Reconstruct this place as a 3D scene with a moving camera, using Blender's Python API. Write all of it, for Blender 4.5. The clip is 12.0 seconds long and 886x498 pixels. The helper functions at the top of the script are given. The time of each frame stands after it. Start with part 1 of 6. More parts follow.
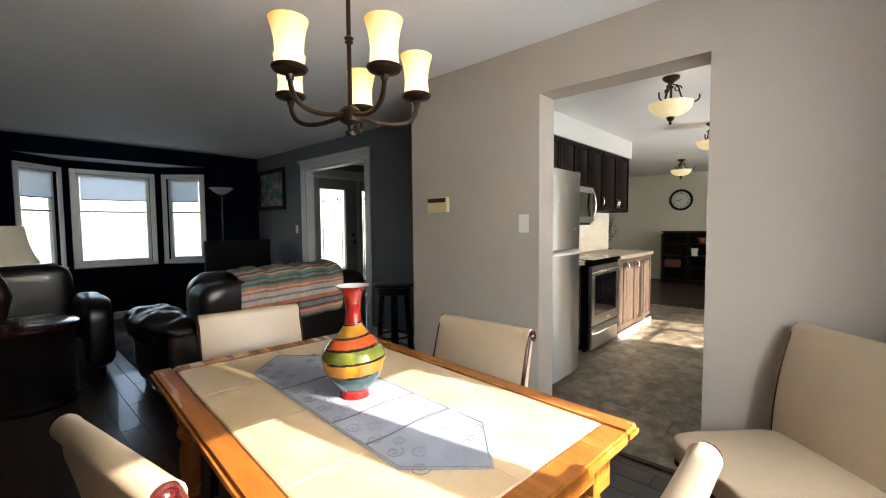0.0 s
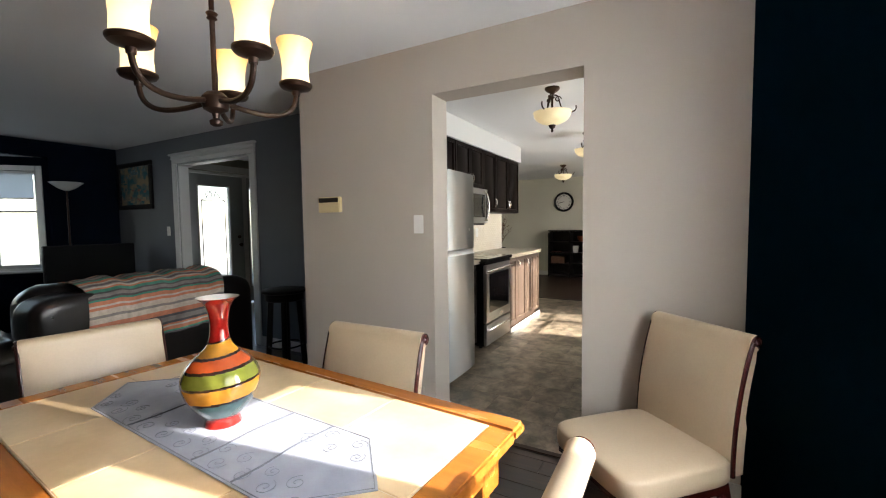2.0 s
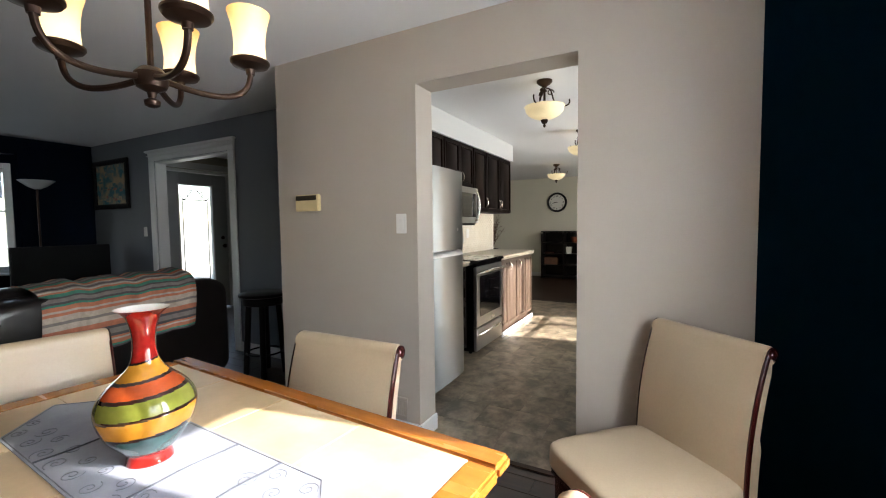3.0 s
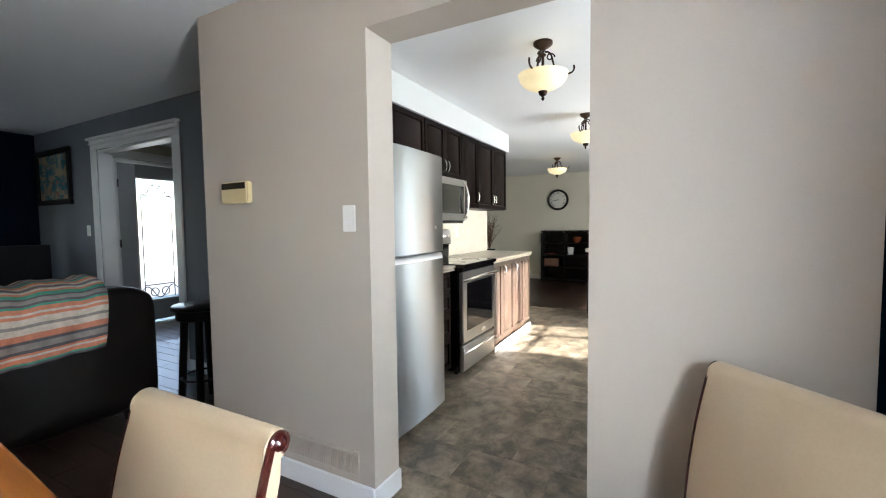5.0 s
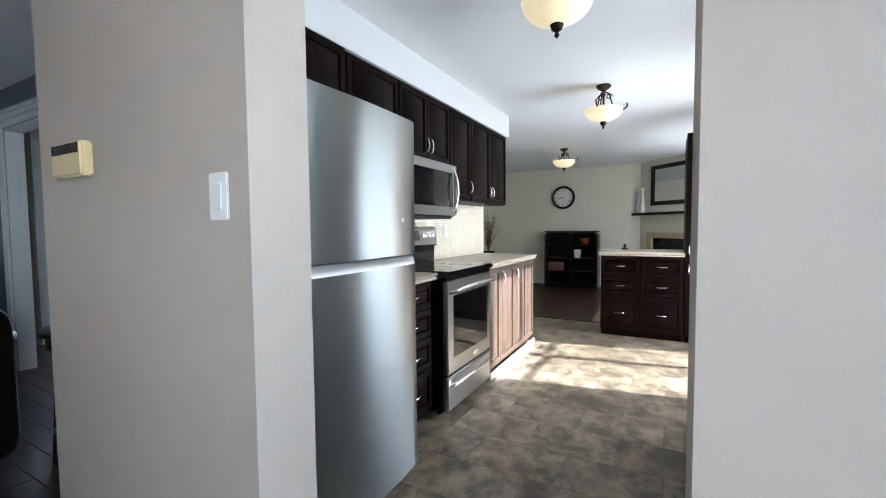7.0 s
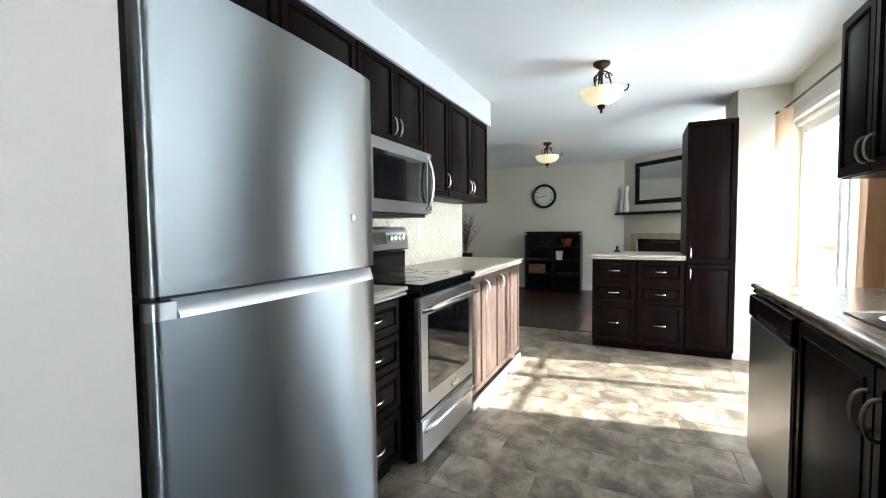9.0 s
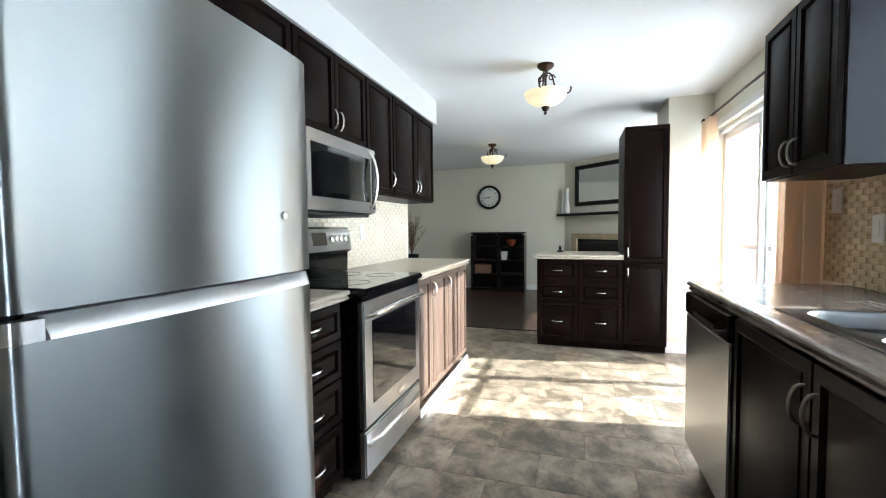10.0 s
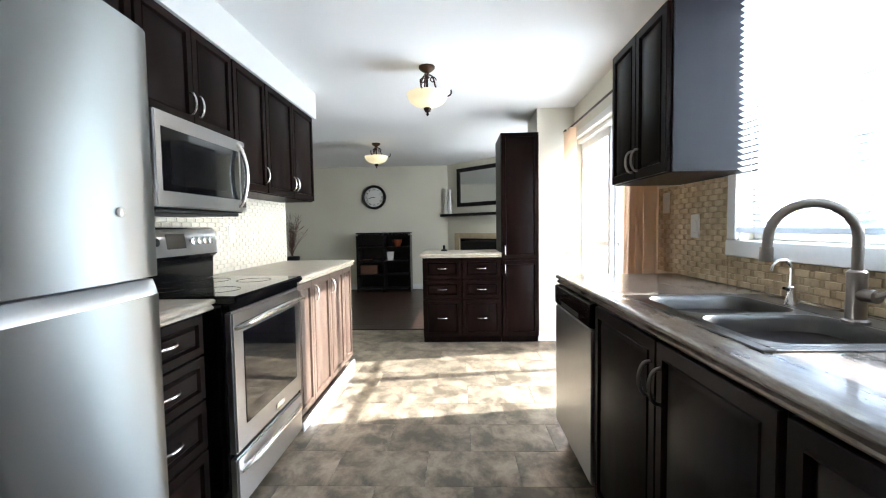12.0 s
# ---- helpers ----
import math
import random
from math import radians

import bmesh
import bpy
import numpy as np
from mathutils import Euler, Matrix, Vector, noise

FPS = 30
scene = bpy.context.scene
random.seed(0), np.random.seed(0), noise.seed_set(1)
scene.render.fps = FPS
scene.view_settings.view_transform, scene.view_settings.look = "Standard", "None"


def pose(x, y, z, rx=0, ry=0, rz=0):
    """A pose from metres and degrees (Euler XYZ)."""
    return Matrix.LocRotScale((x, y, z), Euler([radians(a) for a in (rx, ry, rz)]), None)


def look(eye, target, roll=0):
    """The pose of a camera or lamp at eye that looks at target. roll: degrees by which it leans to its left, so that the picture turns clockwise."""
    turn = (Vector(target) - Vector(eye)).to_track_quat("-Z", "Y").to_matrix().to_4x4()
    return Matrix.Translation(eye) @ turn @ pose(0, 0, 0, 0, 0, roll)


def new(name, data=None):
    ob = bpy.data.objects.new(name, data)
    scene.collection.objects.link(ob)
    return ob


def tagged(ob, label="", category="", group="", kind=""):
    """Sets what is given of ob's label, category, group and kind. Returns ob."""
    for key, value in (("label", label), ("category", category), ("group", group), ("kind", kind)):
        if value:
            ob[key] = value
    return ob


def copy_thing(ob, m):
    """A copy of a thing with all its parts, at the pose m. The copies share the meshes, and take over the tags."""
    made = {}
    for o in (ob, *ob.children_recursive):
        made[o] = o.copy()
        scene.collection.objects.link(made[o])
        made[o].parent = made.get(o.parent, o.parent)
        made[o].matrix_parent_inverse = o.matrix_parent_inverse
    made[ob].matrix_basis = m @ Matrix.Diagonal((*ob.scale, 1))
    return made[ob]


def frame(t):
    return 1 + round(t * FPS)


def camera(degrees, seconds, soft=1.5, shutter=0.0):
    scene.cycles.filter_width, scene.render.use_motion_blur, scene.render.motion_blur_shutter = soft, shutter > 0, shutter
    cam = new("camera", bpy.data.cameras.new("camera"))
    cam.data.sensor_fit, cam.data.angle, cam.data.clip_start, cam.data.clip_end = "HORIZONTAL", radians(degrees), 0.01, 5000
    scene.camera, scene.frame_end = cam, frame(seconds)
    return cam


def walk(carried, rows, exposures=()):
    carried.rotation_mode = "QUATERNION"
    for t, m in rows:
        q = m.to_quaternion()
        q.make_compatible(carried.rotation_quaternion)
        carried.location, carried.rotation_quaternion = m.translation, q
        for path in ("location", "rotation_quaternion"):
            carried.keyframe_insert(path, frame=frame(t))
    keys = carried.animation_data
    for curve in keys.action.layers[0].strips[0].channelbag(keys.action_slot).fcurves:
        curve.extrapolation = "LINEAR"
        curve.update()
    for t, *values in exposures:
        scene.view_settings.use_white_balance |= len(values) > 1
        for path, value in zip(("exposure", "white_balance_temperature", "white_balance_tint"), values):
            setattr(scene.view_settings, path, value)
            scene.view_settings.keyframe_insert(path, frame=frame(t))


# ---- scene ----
cam = camera(93.7, 12.0, soft=1.1)
PATH = [
    (0, (-0.537, 2.972, 1.289), (-1.885, 4.445, 1.175), -0.5),
    (0.5, (-0.532, 2.981, 1.289), (-1.775, 4.544, 1.174), -0.6),
    (1, (-0.533, 2.996, 1.289), (-1.664, 4.642, 1.174), -0.6),
    (1.5, (-0.532, 3.015, 1.29), (-1.552, 4.731, 1.174), -0.7),
    (2, (-0.537, 3.051, 1.293), (-1.506, 4.797, 1.175), -0.7),
    (2.5, (-0.553, 3.124, 1.291), (-1.503, 4.88, 1.175), -0.7),
    (3, (-0.576, 3.234, 1.282), (-1.519, 4.994, 1.169), -0.7),
    (5, (-0.726, 3.87, 1.26), (-1.671, 5.628, 1.147), -0.7),
    (5.5, (-0.755, 4.071, 1.26), (-1.703, 5.828, 1.146), -0.5),
    (6, (-0.798, 4.275, 1.247), (-1.746, 6.033, 1.137), -0.7),
    (6.5, (-0.878, 4.463, 1.231), (-1.827, 6.22, 1.12), -0.5),
    (7, (-0.983, 4.646, 1.215), (-1.934, 6.403, 1.111), -0.5),
    (9, (-1.232, 5.151, 1.216), (-2.078, 6.961, 1.113), -0.6),
    (9.5, (-1.249, 5.206, 1.211), (-1.984, 7.064, 1.109), -0.6),
    (10, (-1.268, 5.242, 1.211), (-1.873, 7.146, 1.11), -0.6),
    (10.5, (-1.271, 5.259, 1.208), (-1.747, 7.199, 1.107), -0.8),
    (11, (-1.273, 5.268, 1.206), (-1.613, 7.236, 1.105), -0.8),
    (11.5, (-1.268, 5.276, 1.206), (-1.481, 7.262, 1.103), -0.9),
    (12, (-1.268, 5.287, 1.204), (-1.339, 7.283, 1.099), -0.9),
]
walk(cam, [(t, look(eye, target, roll)) for t, eye, target, roll in PATH], exposures=[(0, 2.03, 6900, 12), (3, 2.0, 6600, 11), (5, 2.48, 6150, 9), (6, 2.6, 5800, 8), (7, 2.36, 5650, 9), (9, 2.42, 5650, 5), (12, 2.52, 5750, 8)])

# ---- world, sun and large lights ----
SUN_AZ, SUN_EL = math.atan2(0.16, 1.0), radians(27)
world = bpy.data.worlds.new("world")
scene.world = world
world.use_nodes = True
wn = world.node_tree.nodes
sky = wn.new("ShaderNodeTexSky")
sky.sky_type, sky.sun_disc = "NISHITA", False
sky.sun_elevation, sky.sun_rotation = SUN_EL, radians(90) - SUN_AZ
world.node_tree.links.new(sky.outputs[0], wn["Background"].inputs[0])
wn["Background"].inputs[1].default_value = 0.12

sun = new("sun", bpy.data.lights.new("sun", "SUN"))
sun.data.energy, sun.data.angle, sun.data.color = 5.0, radians(0.6), (1.0, 0.95, 0.88)
sun_way = Vector((-math.cos(SUN_AZ), -math.sin(SUN_AZ), -math.tan(SUN_EL)))
sun.matrix_world = look(Vector((6, 6, 6)), Vector((6, 6, 6)) + sun_way)


def sky_panel(name, at, towards, w, h, watts, color=(0.86, 0.93, 1.0), spread=180):
    """Skylight entering through a window's opening."""
    ob = new(name, bpy.data.lights.new(name, "AREA"))
    ob.data.shape, ob.data.size, ob.data.size_y, ob.data.energy, ob.data.color = "RECTANGLE", w, h, watts, color
    ob.data.spread = radians(spread)
    ob.matrix_world = look(at, towards)
    return ob


sky_panel("skylight_patio", (0.2, 8.8, 1.05), (-2.0, 8.8, 0.95), 1.5, 1.9, 11)
sky_panel("skylight_sink", (0.2, 6.45, 1.65), (-2.0, 6.45, 1.4), 1.2, 1.0, 5.2)
sky_panel("skylight_dining", (0.19, 3.4, 1.4), (-1.8, 3.4, 1.2), 0.8, 1.3, 2.0)
sky_panel("skylight_corner", (0.19, 4.12, 1.4), (-1.8, 4.12, 1.2), 0.38, 1.28, 10.0)
sky_panel("skylight_bay", (-8.15, 4.2, 1.4), (-5.0, 4.2, 1.2), 0.95, 1.3, 0.7)
sky_panel("skylight_door", (-7.1, 7.1, 1.1), (-5.0, 7.1, 1.1), 0.6, 1.6, 0.5, color=(1.0, 0.88, 0.86))
# Added on the room side of the hidden window's blind, to brighten that room.
sky_panel("fill_light_family", (0.14, 10.95, 1.45), (-2.0, 11.1, 1.4), 1.0, 1.0, 6.0, color=(1.0, 0.97, 0.9))

# ---- materials ----


def mat(name, base, rough=0.5, metal=0.0, var=0.12, scale=3.0, fine=60.0, bump=0.08, dist=0.002, coat=0.0, stretch=None, second=None, mix=(0.4, 0.65), rnd=0.0, sheen=0.0, detail=5, ragged=0.5, warp=0.0):
    """A painted, wooden, stone or cloth surface: broad stains, fine grain and relief."""
    m = bpy.data.materials.new(name)
    m.use_nodes = True
    nt = m.node_tree
    n, l = nt.nodes, nt.links
    b = n["Principled BSDF"]
    tc = n.new("ShaderNodeTexCoord")
    mp = n.new("ShaderNodeMapping")
    mp.inputs["Scale"].default_value = stretch or (1, 1, 1)
    l.new(tc.outputs["Object"], mp.inputs[0])
    big = n.new("ShaderNodeTexNoise")
    big.inputs["Scale"].default_value, big.inputs["Detail"].default_value = scale, detail
    big.inputs["Roughness"].default_value, big.inputs["Distortion"].default_value = ragged, warp
    small = n.new("ShaderNodeTexNoise")
    small.inputs["Scale"].default_value, small.inputs["Detail"].default_value = fine, 3
    l.new(mp.outputs[0], big.inputs[0]), l.new(mp.outputs[0], small.inputs[0])
    ramp = n.new("ShaderNodeValToRGB")
    ramp.color_ramp.elements[0].position, ramp.color_ramp.elements[1].position = mix
    lo = second or tuple(c * (1 - var) for c in base)
    ramp.color_ramp.elements[0].color, ramp.color_ramp.elements[1].color = (*lo, 1), (*base, 1)
    l.new(big.outputs[0], ramp.inputs[0])
    mul = n.new("ShaderNodeMix")
    mul.data_type, mul.blend_type = "RGBA", "MULTIPLY"
    mul.inputs[0].default_value = 1.0
    gr = n.new("ShaderNodeMapRange")
    gr.inputs["To Min"].default_value, gr.inputs["To Max"].default_value = 1 - var, 1 + var
    l.new(small.outputs[0], gr.inputs[0])
    l.new(ramp.outputs[0], mul.inputs[6]), l.new(gr.outputs[0], mul.inputs[7])
    out = mul.outputs[2]
    if rnd:
        oi = n.new("ShaderNodeObjectInfo")
        rr = n.new("ShaderNodeMapRange")
        rr.inputs["To Min"].default_value, rr.inputs["To Max"].default_value = 1 - rnd, 1 + rnd
        l.new(oi.outputs["Random"], rr.inputs[0])
        m2 = n.new("ShaderNodeMix")
        m2.data_type, m2.blend_type = "RGBA", "MULTIPLY"
        m2.inputs[0].default_value = 1.0
        l.new(out, m2.inputs[6]), l.new(rr.outputs[0], m2.inputs[7])
        out = m2.outputs[2]
        add = n.new("ShaderNodeVectorMath")
        l.new(tc.outputs["Object"], add.inputs[0])
        sc = n.new("ShaderNodeVectorMath")
        sc.operation = "SCALE"
        sc.inputs[0].default_value = (37.0, 11.0, 5.0)
        l.new(oi.outputs["Random"], sc.inputs["Scale"])
        l.new(sc.outputs[0], add.inputs[1])
        l.new(add.outputs[0], mp.inputs[0])
    l.new(out, b.inputs["Base Color"])
    rm = n.new("ShaderNodeMapRange")
    rm.inputs["To Min"].default_value, rm.inputs["To Max"].default_value = max(rough - 0.06, 0.02), min(rough + 0.06, 1)
    l.new(big.outputs[0], rm.inputs[0]), l.new(rm.outputs[0], b.inputs["Roughness"])
    b.inputs["Metallic"].default_value = metal
    b.inputs["Coat Weight"].default_value = coat
    b.inputs["Sheen Weight"].default_value = sheen
    if bump:
        bp = n.new("ShaderNodeBump")
        bp.inputs["Strength"].default_value, bp.inputs["Distance"].default_value = bump, dist
        l.new(small.outputs[0], bp.inputs["Height"]), l.new(bp.outputs[0], b.inputs["Normal"])
    return m


def glass(name, tint=(1, 1, 1), rough=0.0):
    m = bpy.data.materials.new(name)
    m.use_nodes = True
    b = m.node_tree.nodes["Principled BSDF"]
    b.inputs["Base Color"].default_value, b.inputs["Roughness"].default_value = (*tint, 1), rough
    b.inputs["Transmission Weight"].default_value, b.inputs["IOR"].default_value = 1.0, 1.05
    return m


def glow(name, base, emit, strength):
    """Frosted lamp glass with its bulb alight."""
    m = mat(name, base, 0.35, 0, 0.05, 20, 80, 0.02)
    b = m.node_tree.nodes["Principled BSDF"]
    b.inputs["Emission Color"].default_value, b.inputs["Emission Strength"].default_value = (*emit, 1), strength
    return m


M_WALL = mat("beige_wall_paint", (0.445, 0.39, 0.33), 0.6, 0, 0.04, 1.2, 220, 0.12, 0.001)
M_KWALL = mat("cream_wall_paint", (0.68, 0.65, 0.55), 0.6, 0, 0.04, 1.2, 220, 0.12, 0.001)
M_GREY = mat("grey_wall_paint", (0.145, 0.157, 0.18), 0.6, 0, 0.04, 1.2, 220, 0.12, 0.001)
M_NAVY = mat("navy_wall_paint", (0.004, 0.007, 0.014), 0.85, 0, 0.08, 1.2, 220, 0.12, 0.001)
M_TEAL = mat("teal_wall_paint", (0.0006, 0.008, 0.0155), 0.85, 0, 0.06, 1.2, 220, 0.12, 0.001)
M_FOYER = mat("olive_wall_paint", (0.36, 0.33, 0.25), 0.6, 0, 0.04, 1.2, 220, 0.12, 0.001)
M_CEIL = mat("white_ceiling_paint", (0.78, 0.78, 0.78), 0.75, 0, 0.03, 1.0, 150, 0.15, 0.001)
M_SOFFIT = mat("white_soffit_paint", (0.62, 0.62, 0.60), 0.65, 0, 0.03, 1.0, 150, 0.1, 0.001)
M_TRIM = mat("white_trim_paint", (0.76, 0.76, 0.75), 0.35, 0, 0.03, 3, 90, 0.03)
M_WOODFLOOR = mat("dark_wood_floor", (0.045, 0.022, 0.014), 0.36, 0, 0.3, 4, 40, 0.06, 0.001, 0.3, (1, 12, 1), (0.022, 0.011, 0.008), rnd=0.3)
M_VINYL = mat("slate_vinyl_tile", (0.34, 0.275, 0.195), 0.36, 0, 0.22, 6, 42, 0.05, 0.001, 0.05, (1.3, 1, 1), (0.085, 0.066, 0.044), (0.38, 0.66), rnd=0.16, detail=6, ragged=0.62, warp=0.3)
M_SEAM = mat("dark_floor_seam", (0.04, 0.034, 0.03), 0.7)
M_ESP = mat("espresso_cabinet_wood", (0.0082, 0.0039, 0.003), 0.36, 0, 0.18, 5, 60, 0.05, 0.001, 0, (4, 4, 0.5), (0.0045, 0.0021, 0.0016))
# Espresso wood lightened, with the sun on these doors put into the colour.
M_ESPSUN = mat("sunlit_cabinet_wood", (0.085, 0.056, 0.039), 0.42, 0, 0.2, 5, 60, 0.05, 0.001, 0.05, (5, 5, 0.5), (0.055, 0.034, 0.023))
M_STEEL = mat("brushed_stainless_steel", (0.285, 0.30, 0.303), 0.34, 1.0, 0.0, 2, 90, 0, 0.0006, 0, (1, 1, 40))
M_STEELV = mat("satin_stainless_steel", (0.55, 0.55, 0.55), 0.30, 1.0, 0.05, 2, 90, 0.03, 0.0006, 0, (40, 1, 1))
M_SINK = mat("dull_sink_steel", (0.15, 0.147, 0.14), 0.3, 1.0, 0.05, 6, 90, 0.01)
M_NICKEL = mat("brushed_nickel", (0.30, 0.27, 0.245), 0.3, 1.0, 0.05, 6, 90, 0.01)
M_GRIP = mat("bright_satin_steel", (0.88, 0.88, 0.88), 0.42, 1.0, 0.03, 6, 90, 0.0)
M_CHROME = mat("polished_nickel", (0.86, 0.84, 0.80), 0.24, 1.0, 0.02, 10, 60, 0)
M_BLACK = mat("black_enamel", (0.004, 0.004, 0.0045), 0.12, 0, 0.1, 6, 60, 0, coat=0.3)
M_BLACKP = mat("black_plastic", (0.005, 0.005, 0.0055), 0.4, 0, 0.1, 6, 90, 0.04)
M_DARKGLASS = mat("dark_oven_glass", (0.004, 0.004, 0.005), 0.04, 0, 0.05, 3, 60, 0, coat=0.5)
M_LAM = mat("beige_stone_laminate", (0.50, 0.44, 0.35), 0.36, 0, 0.1, 16, 110, 0.02, 0.001, 0.05, None, (0.42, 0.36, 0.28), (0.35, 0.62))
M_COOKTOP = mat("black_ceramic_glass", (0.004, 0.004, 0.005), 0.11, 0, 0.05, 3, 60, 0)
# Bluer, glossier espresso: the window's sheen is put into this colour and finish.
M_SIDESHEEN = mat("espresso_side_sheen", (0.010, 0.009, 0.012), 0.34, 0, 0.1, 5, 60, 0.03, 0.001, 0, (4, 4, 0.5))
M_PEG = mat("brown_weave_peg", (0.48, 0.365, 0.22), 0.45, 0, 0.15, 14, 90, 0.06)
M_PEGC = mat("beige_weave_peg", (0.70, 0.65, 0.54), 0.45, 0, 0.1, 14, 90, 0.06)
M_LAMD = mat("grey_stone_laminate", (0.30, 0.25, 0.20), 0.24, 0, 0.25, 9, 80, 0.03, 0.001, 0.15, (2.6, 0.7, 2.6), (0.11, 0.09, 0.075), (0.33, 0.66), detail=7, ragged=0.62, warp=0.4)
M_WEAVE = mat("tan_weave_tile", (0.62, 0.50, 0.32), 0.4, 0, 0.15, 14, 90, 0.06, 0.001, 0.1, None, (0.46, 0.34, 0.20))
M_CREAMT = mat("cream_weave_tile", (0.74, 0.69, 0.58), 0.32, 0, 0.05, 14, 90, 0.06, 0.001, 0.1, None, (0.68, 0.62, 0.51))
M_GROUT = mat("tan_grout", (0.46, 0.35, 0.21), 0.8)
M_GROUTC = mat("cream_grout", (0.62, 0.56, 0.45), 0.8)
M_OAK = mat("honey_oak", (0.37, 0.125, 0.019), 0.26, 0, 0.1, 4, 60, 0.03, 0.001, 0.3, (0.6, 5, 5), (0.27, 0.085, 0.012))
M_TTILE = mat("cream_table_tile", (0.62, 0.47, 0.29), 0.3, 0, 0.08, 5, 50, 0.03, 0.001, 0.25, None, (0.53, 0.38, 0.21))
M_TGROUT = mat("pale_grout", (0.66, 0.56, 0.42), 0.8)
M_LEATHER = mat("cream_leather", (0.47, 0.365, 0.245), 0.42, 0, 0.06, 4, 130, 0.12, 0.0015, 0.05)
M_MAHOG = mat("mahogany_show_wood", (0.05, 0.006, 0.005), 0.2, 0, 0.2, 8, 60, 0.03, coat=0.5)
M_DLEATHER = mat("black_brown_leather", (0.006, 0.004, 0.0035), 0.3, 0, 0.15, 5, 70, 0.3, 0.002, 0.08)
M_DWOOD = mat("black_brown_wood", (0.006, 0.0045, 0.004), 0.3, 0, 0.2, 6, 60, 0.05)
M_BRONZE = mat("oil_rubbed_bronze", (0.045, 0.024, 0.016), 0.38, 0.7, 0.2, 14, 60, 0.05)
M_AMBER = glow("amber_frosted_glass", (0.9, 0.62, 0.28), (1.0, 0.62, 0.22), 0.42)
M_BOWL = glow("alabaster_lamp_glass", (0.80, 0.72, 0.48), (1.0, 0.80, 0.44), 0.13)
M_RUNNER = mat("grey_blue_damask", (0.25, 0.275, 0.335), 0.55, 0, 0.1, 10, 180, 0.2, 0.001, 0, None, (0.19, 0.21, 0.265), sheen=0.2)
M_RUNMARK = mat("dark_damask_thread", (0.12, 0.132, 0.165), 0.5, 0, 0.1, 10, 180, 0.2)
# Darker cloth colour for the shade in the runner's folds.
M_FOLDSHADE = mat("shaded_damask_fold", (0.06, 0.068, 0.09), 0.6, 0, 0.1, 10, 180, 0.2)
M_RUG = mat("grey_shag_rug", (0.13, 0.12, 0.11), 0.95, 0, 0.3, 2.5, 120, 0.6, 0.006, 0, None, (0.055, 0.05, 0.05))
M_PLASTIC = mat("white_switch_plastic", (0.74, 0.73, 0.70), 0.35, 0, 0.03, 10, 60, 0)
M_YELLOWED = mat("yellowed_plastic", (0.66, 0.53, 0.28), 0.4, 0, 0.04, 10, 60, 0.02)
M_LCD = mat("dark_display", (0.05, 0.04, 0.03), 0.2, 0, 0.1, 10, 60, 0)
for m_ in (M_ESP, M_DWOOD, M_NAVY, M_TEAL, M_BLACKP):
    m_.node_tree.nodes["Principled BSDF"].inputs["Specular IOR Level"].default_value = 0.25
M_ESP.node_tree.nodes["Principled BSDF"].inputs["Specular IOR Level"].default_value = 0.055
M_SIDESHEEN.node_tree.nodes["Principled BSDF"].inputs["Specular IOR Level"].default_value = 0.29
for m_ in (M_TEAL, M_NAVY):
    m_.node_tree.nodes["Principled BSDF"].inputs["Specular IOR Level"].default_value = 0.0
for m_ in (M_STEEL, M_STEELV):
    nt_ = m_.node_tree
    sr_ = nt_.nodes["Principled BSDF"].inputs["Roughness"]
    nt_.links.remove(sr_.links[0])
    sr_.default_value = 0.34 if m_ is M_STEEL else 0.3
    tg_ = nt_.nodes.new("ShaderNodeTangent")
    tg_.axis = "Z"
    nt_.links.new(tg_.outputs[0], nt_.nodes["Principled BSDF"].inputs["Tangent"])
    nt_.nodes["Principled BSDF"].inputs["Anisotropic"].default_value = 0.93
    nt_.nodes["Principled BSDF"].inputs["Anisotropic Rotation"].default_value = 0.25
na_ = M_AMBER.node_tree
gc_ = na_.nodes.new("ShaderNodeTexCoord")
gx_ = na_.nodes.new("ShaderNodeSeparateXYZ")
gr_ = na_.nodes.new("ShaderNodeValToRGB")
gr_.color_ramp.elements[0].position, gr_.color_ramp.elements[0].color = 0.25, (1.0, 0.80, 0.42, 1)
gr_.color_ramp.elements[1].position, gr_.color_ramp.elements[1].color = 0.95, (0.50, 0.20, 0.035, 1)
na_.links.new(gc_.outputs["Generated"], gx_.inputs[0])
na_.links.new(gx_.outputs["Z"], gr_.inputs[0])
na_.links.new(gr_.outputs[0], na_.nodes["Principled BSDF"].inputs["Emission Color"])
M_PANE = glass("window_glass")
M_MIRROR = mat("mirror_silver", (0.86, 0.88, 0.88), 0.02, 1.0, 0.01, 3, 40, 0)
M_BLIND = mat("white_vinyl_blind", (0.80, 0.83, 0.86), 0.5, 0, 0.03, 8, 60, 0)


def sheer(m, tint, share):
    """Lets light through thin cloth or vinyl."""
    nt = m.node_tree
    tr = nt.nodes.new("ShaderNodeBsdfTranslucent")
    tr.inputs[0].default_value = (*tint, 1)
    mx = nt.nodes.new("ShaderNodeMixShader")
    mx.inputs[0].default_value = share
    out = nt.nodes["Material Output"]
    nt.links.new(nt.nodes["Principled BSDF"].outputs[0], mx.inputs[1])
    nt.links.new(tr.outputs[0], mx.inputs[2])
    nt.links.new(mx.outputs[0], out.inputs[0])


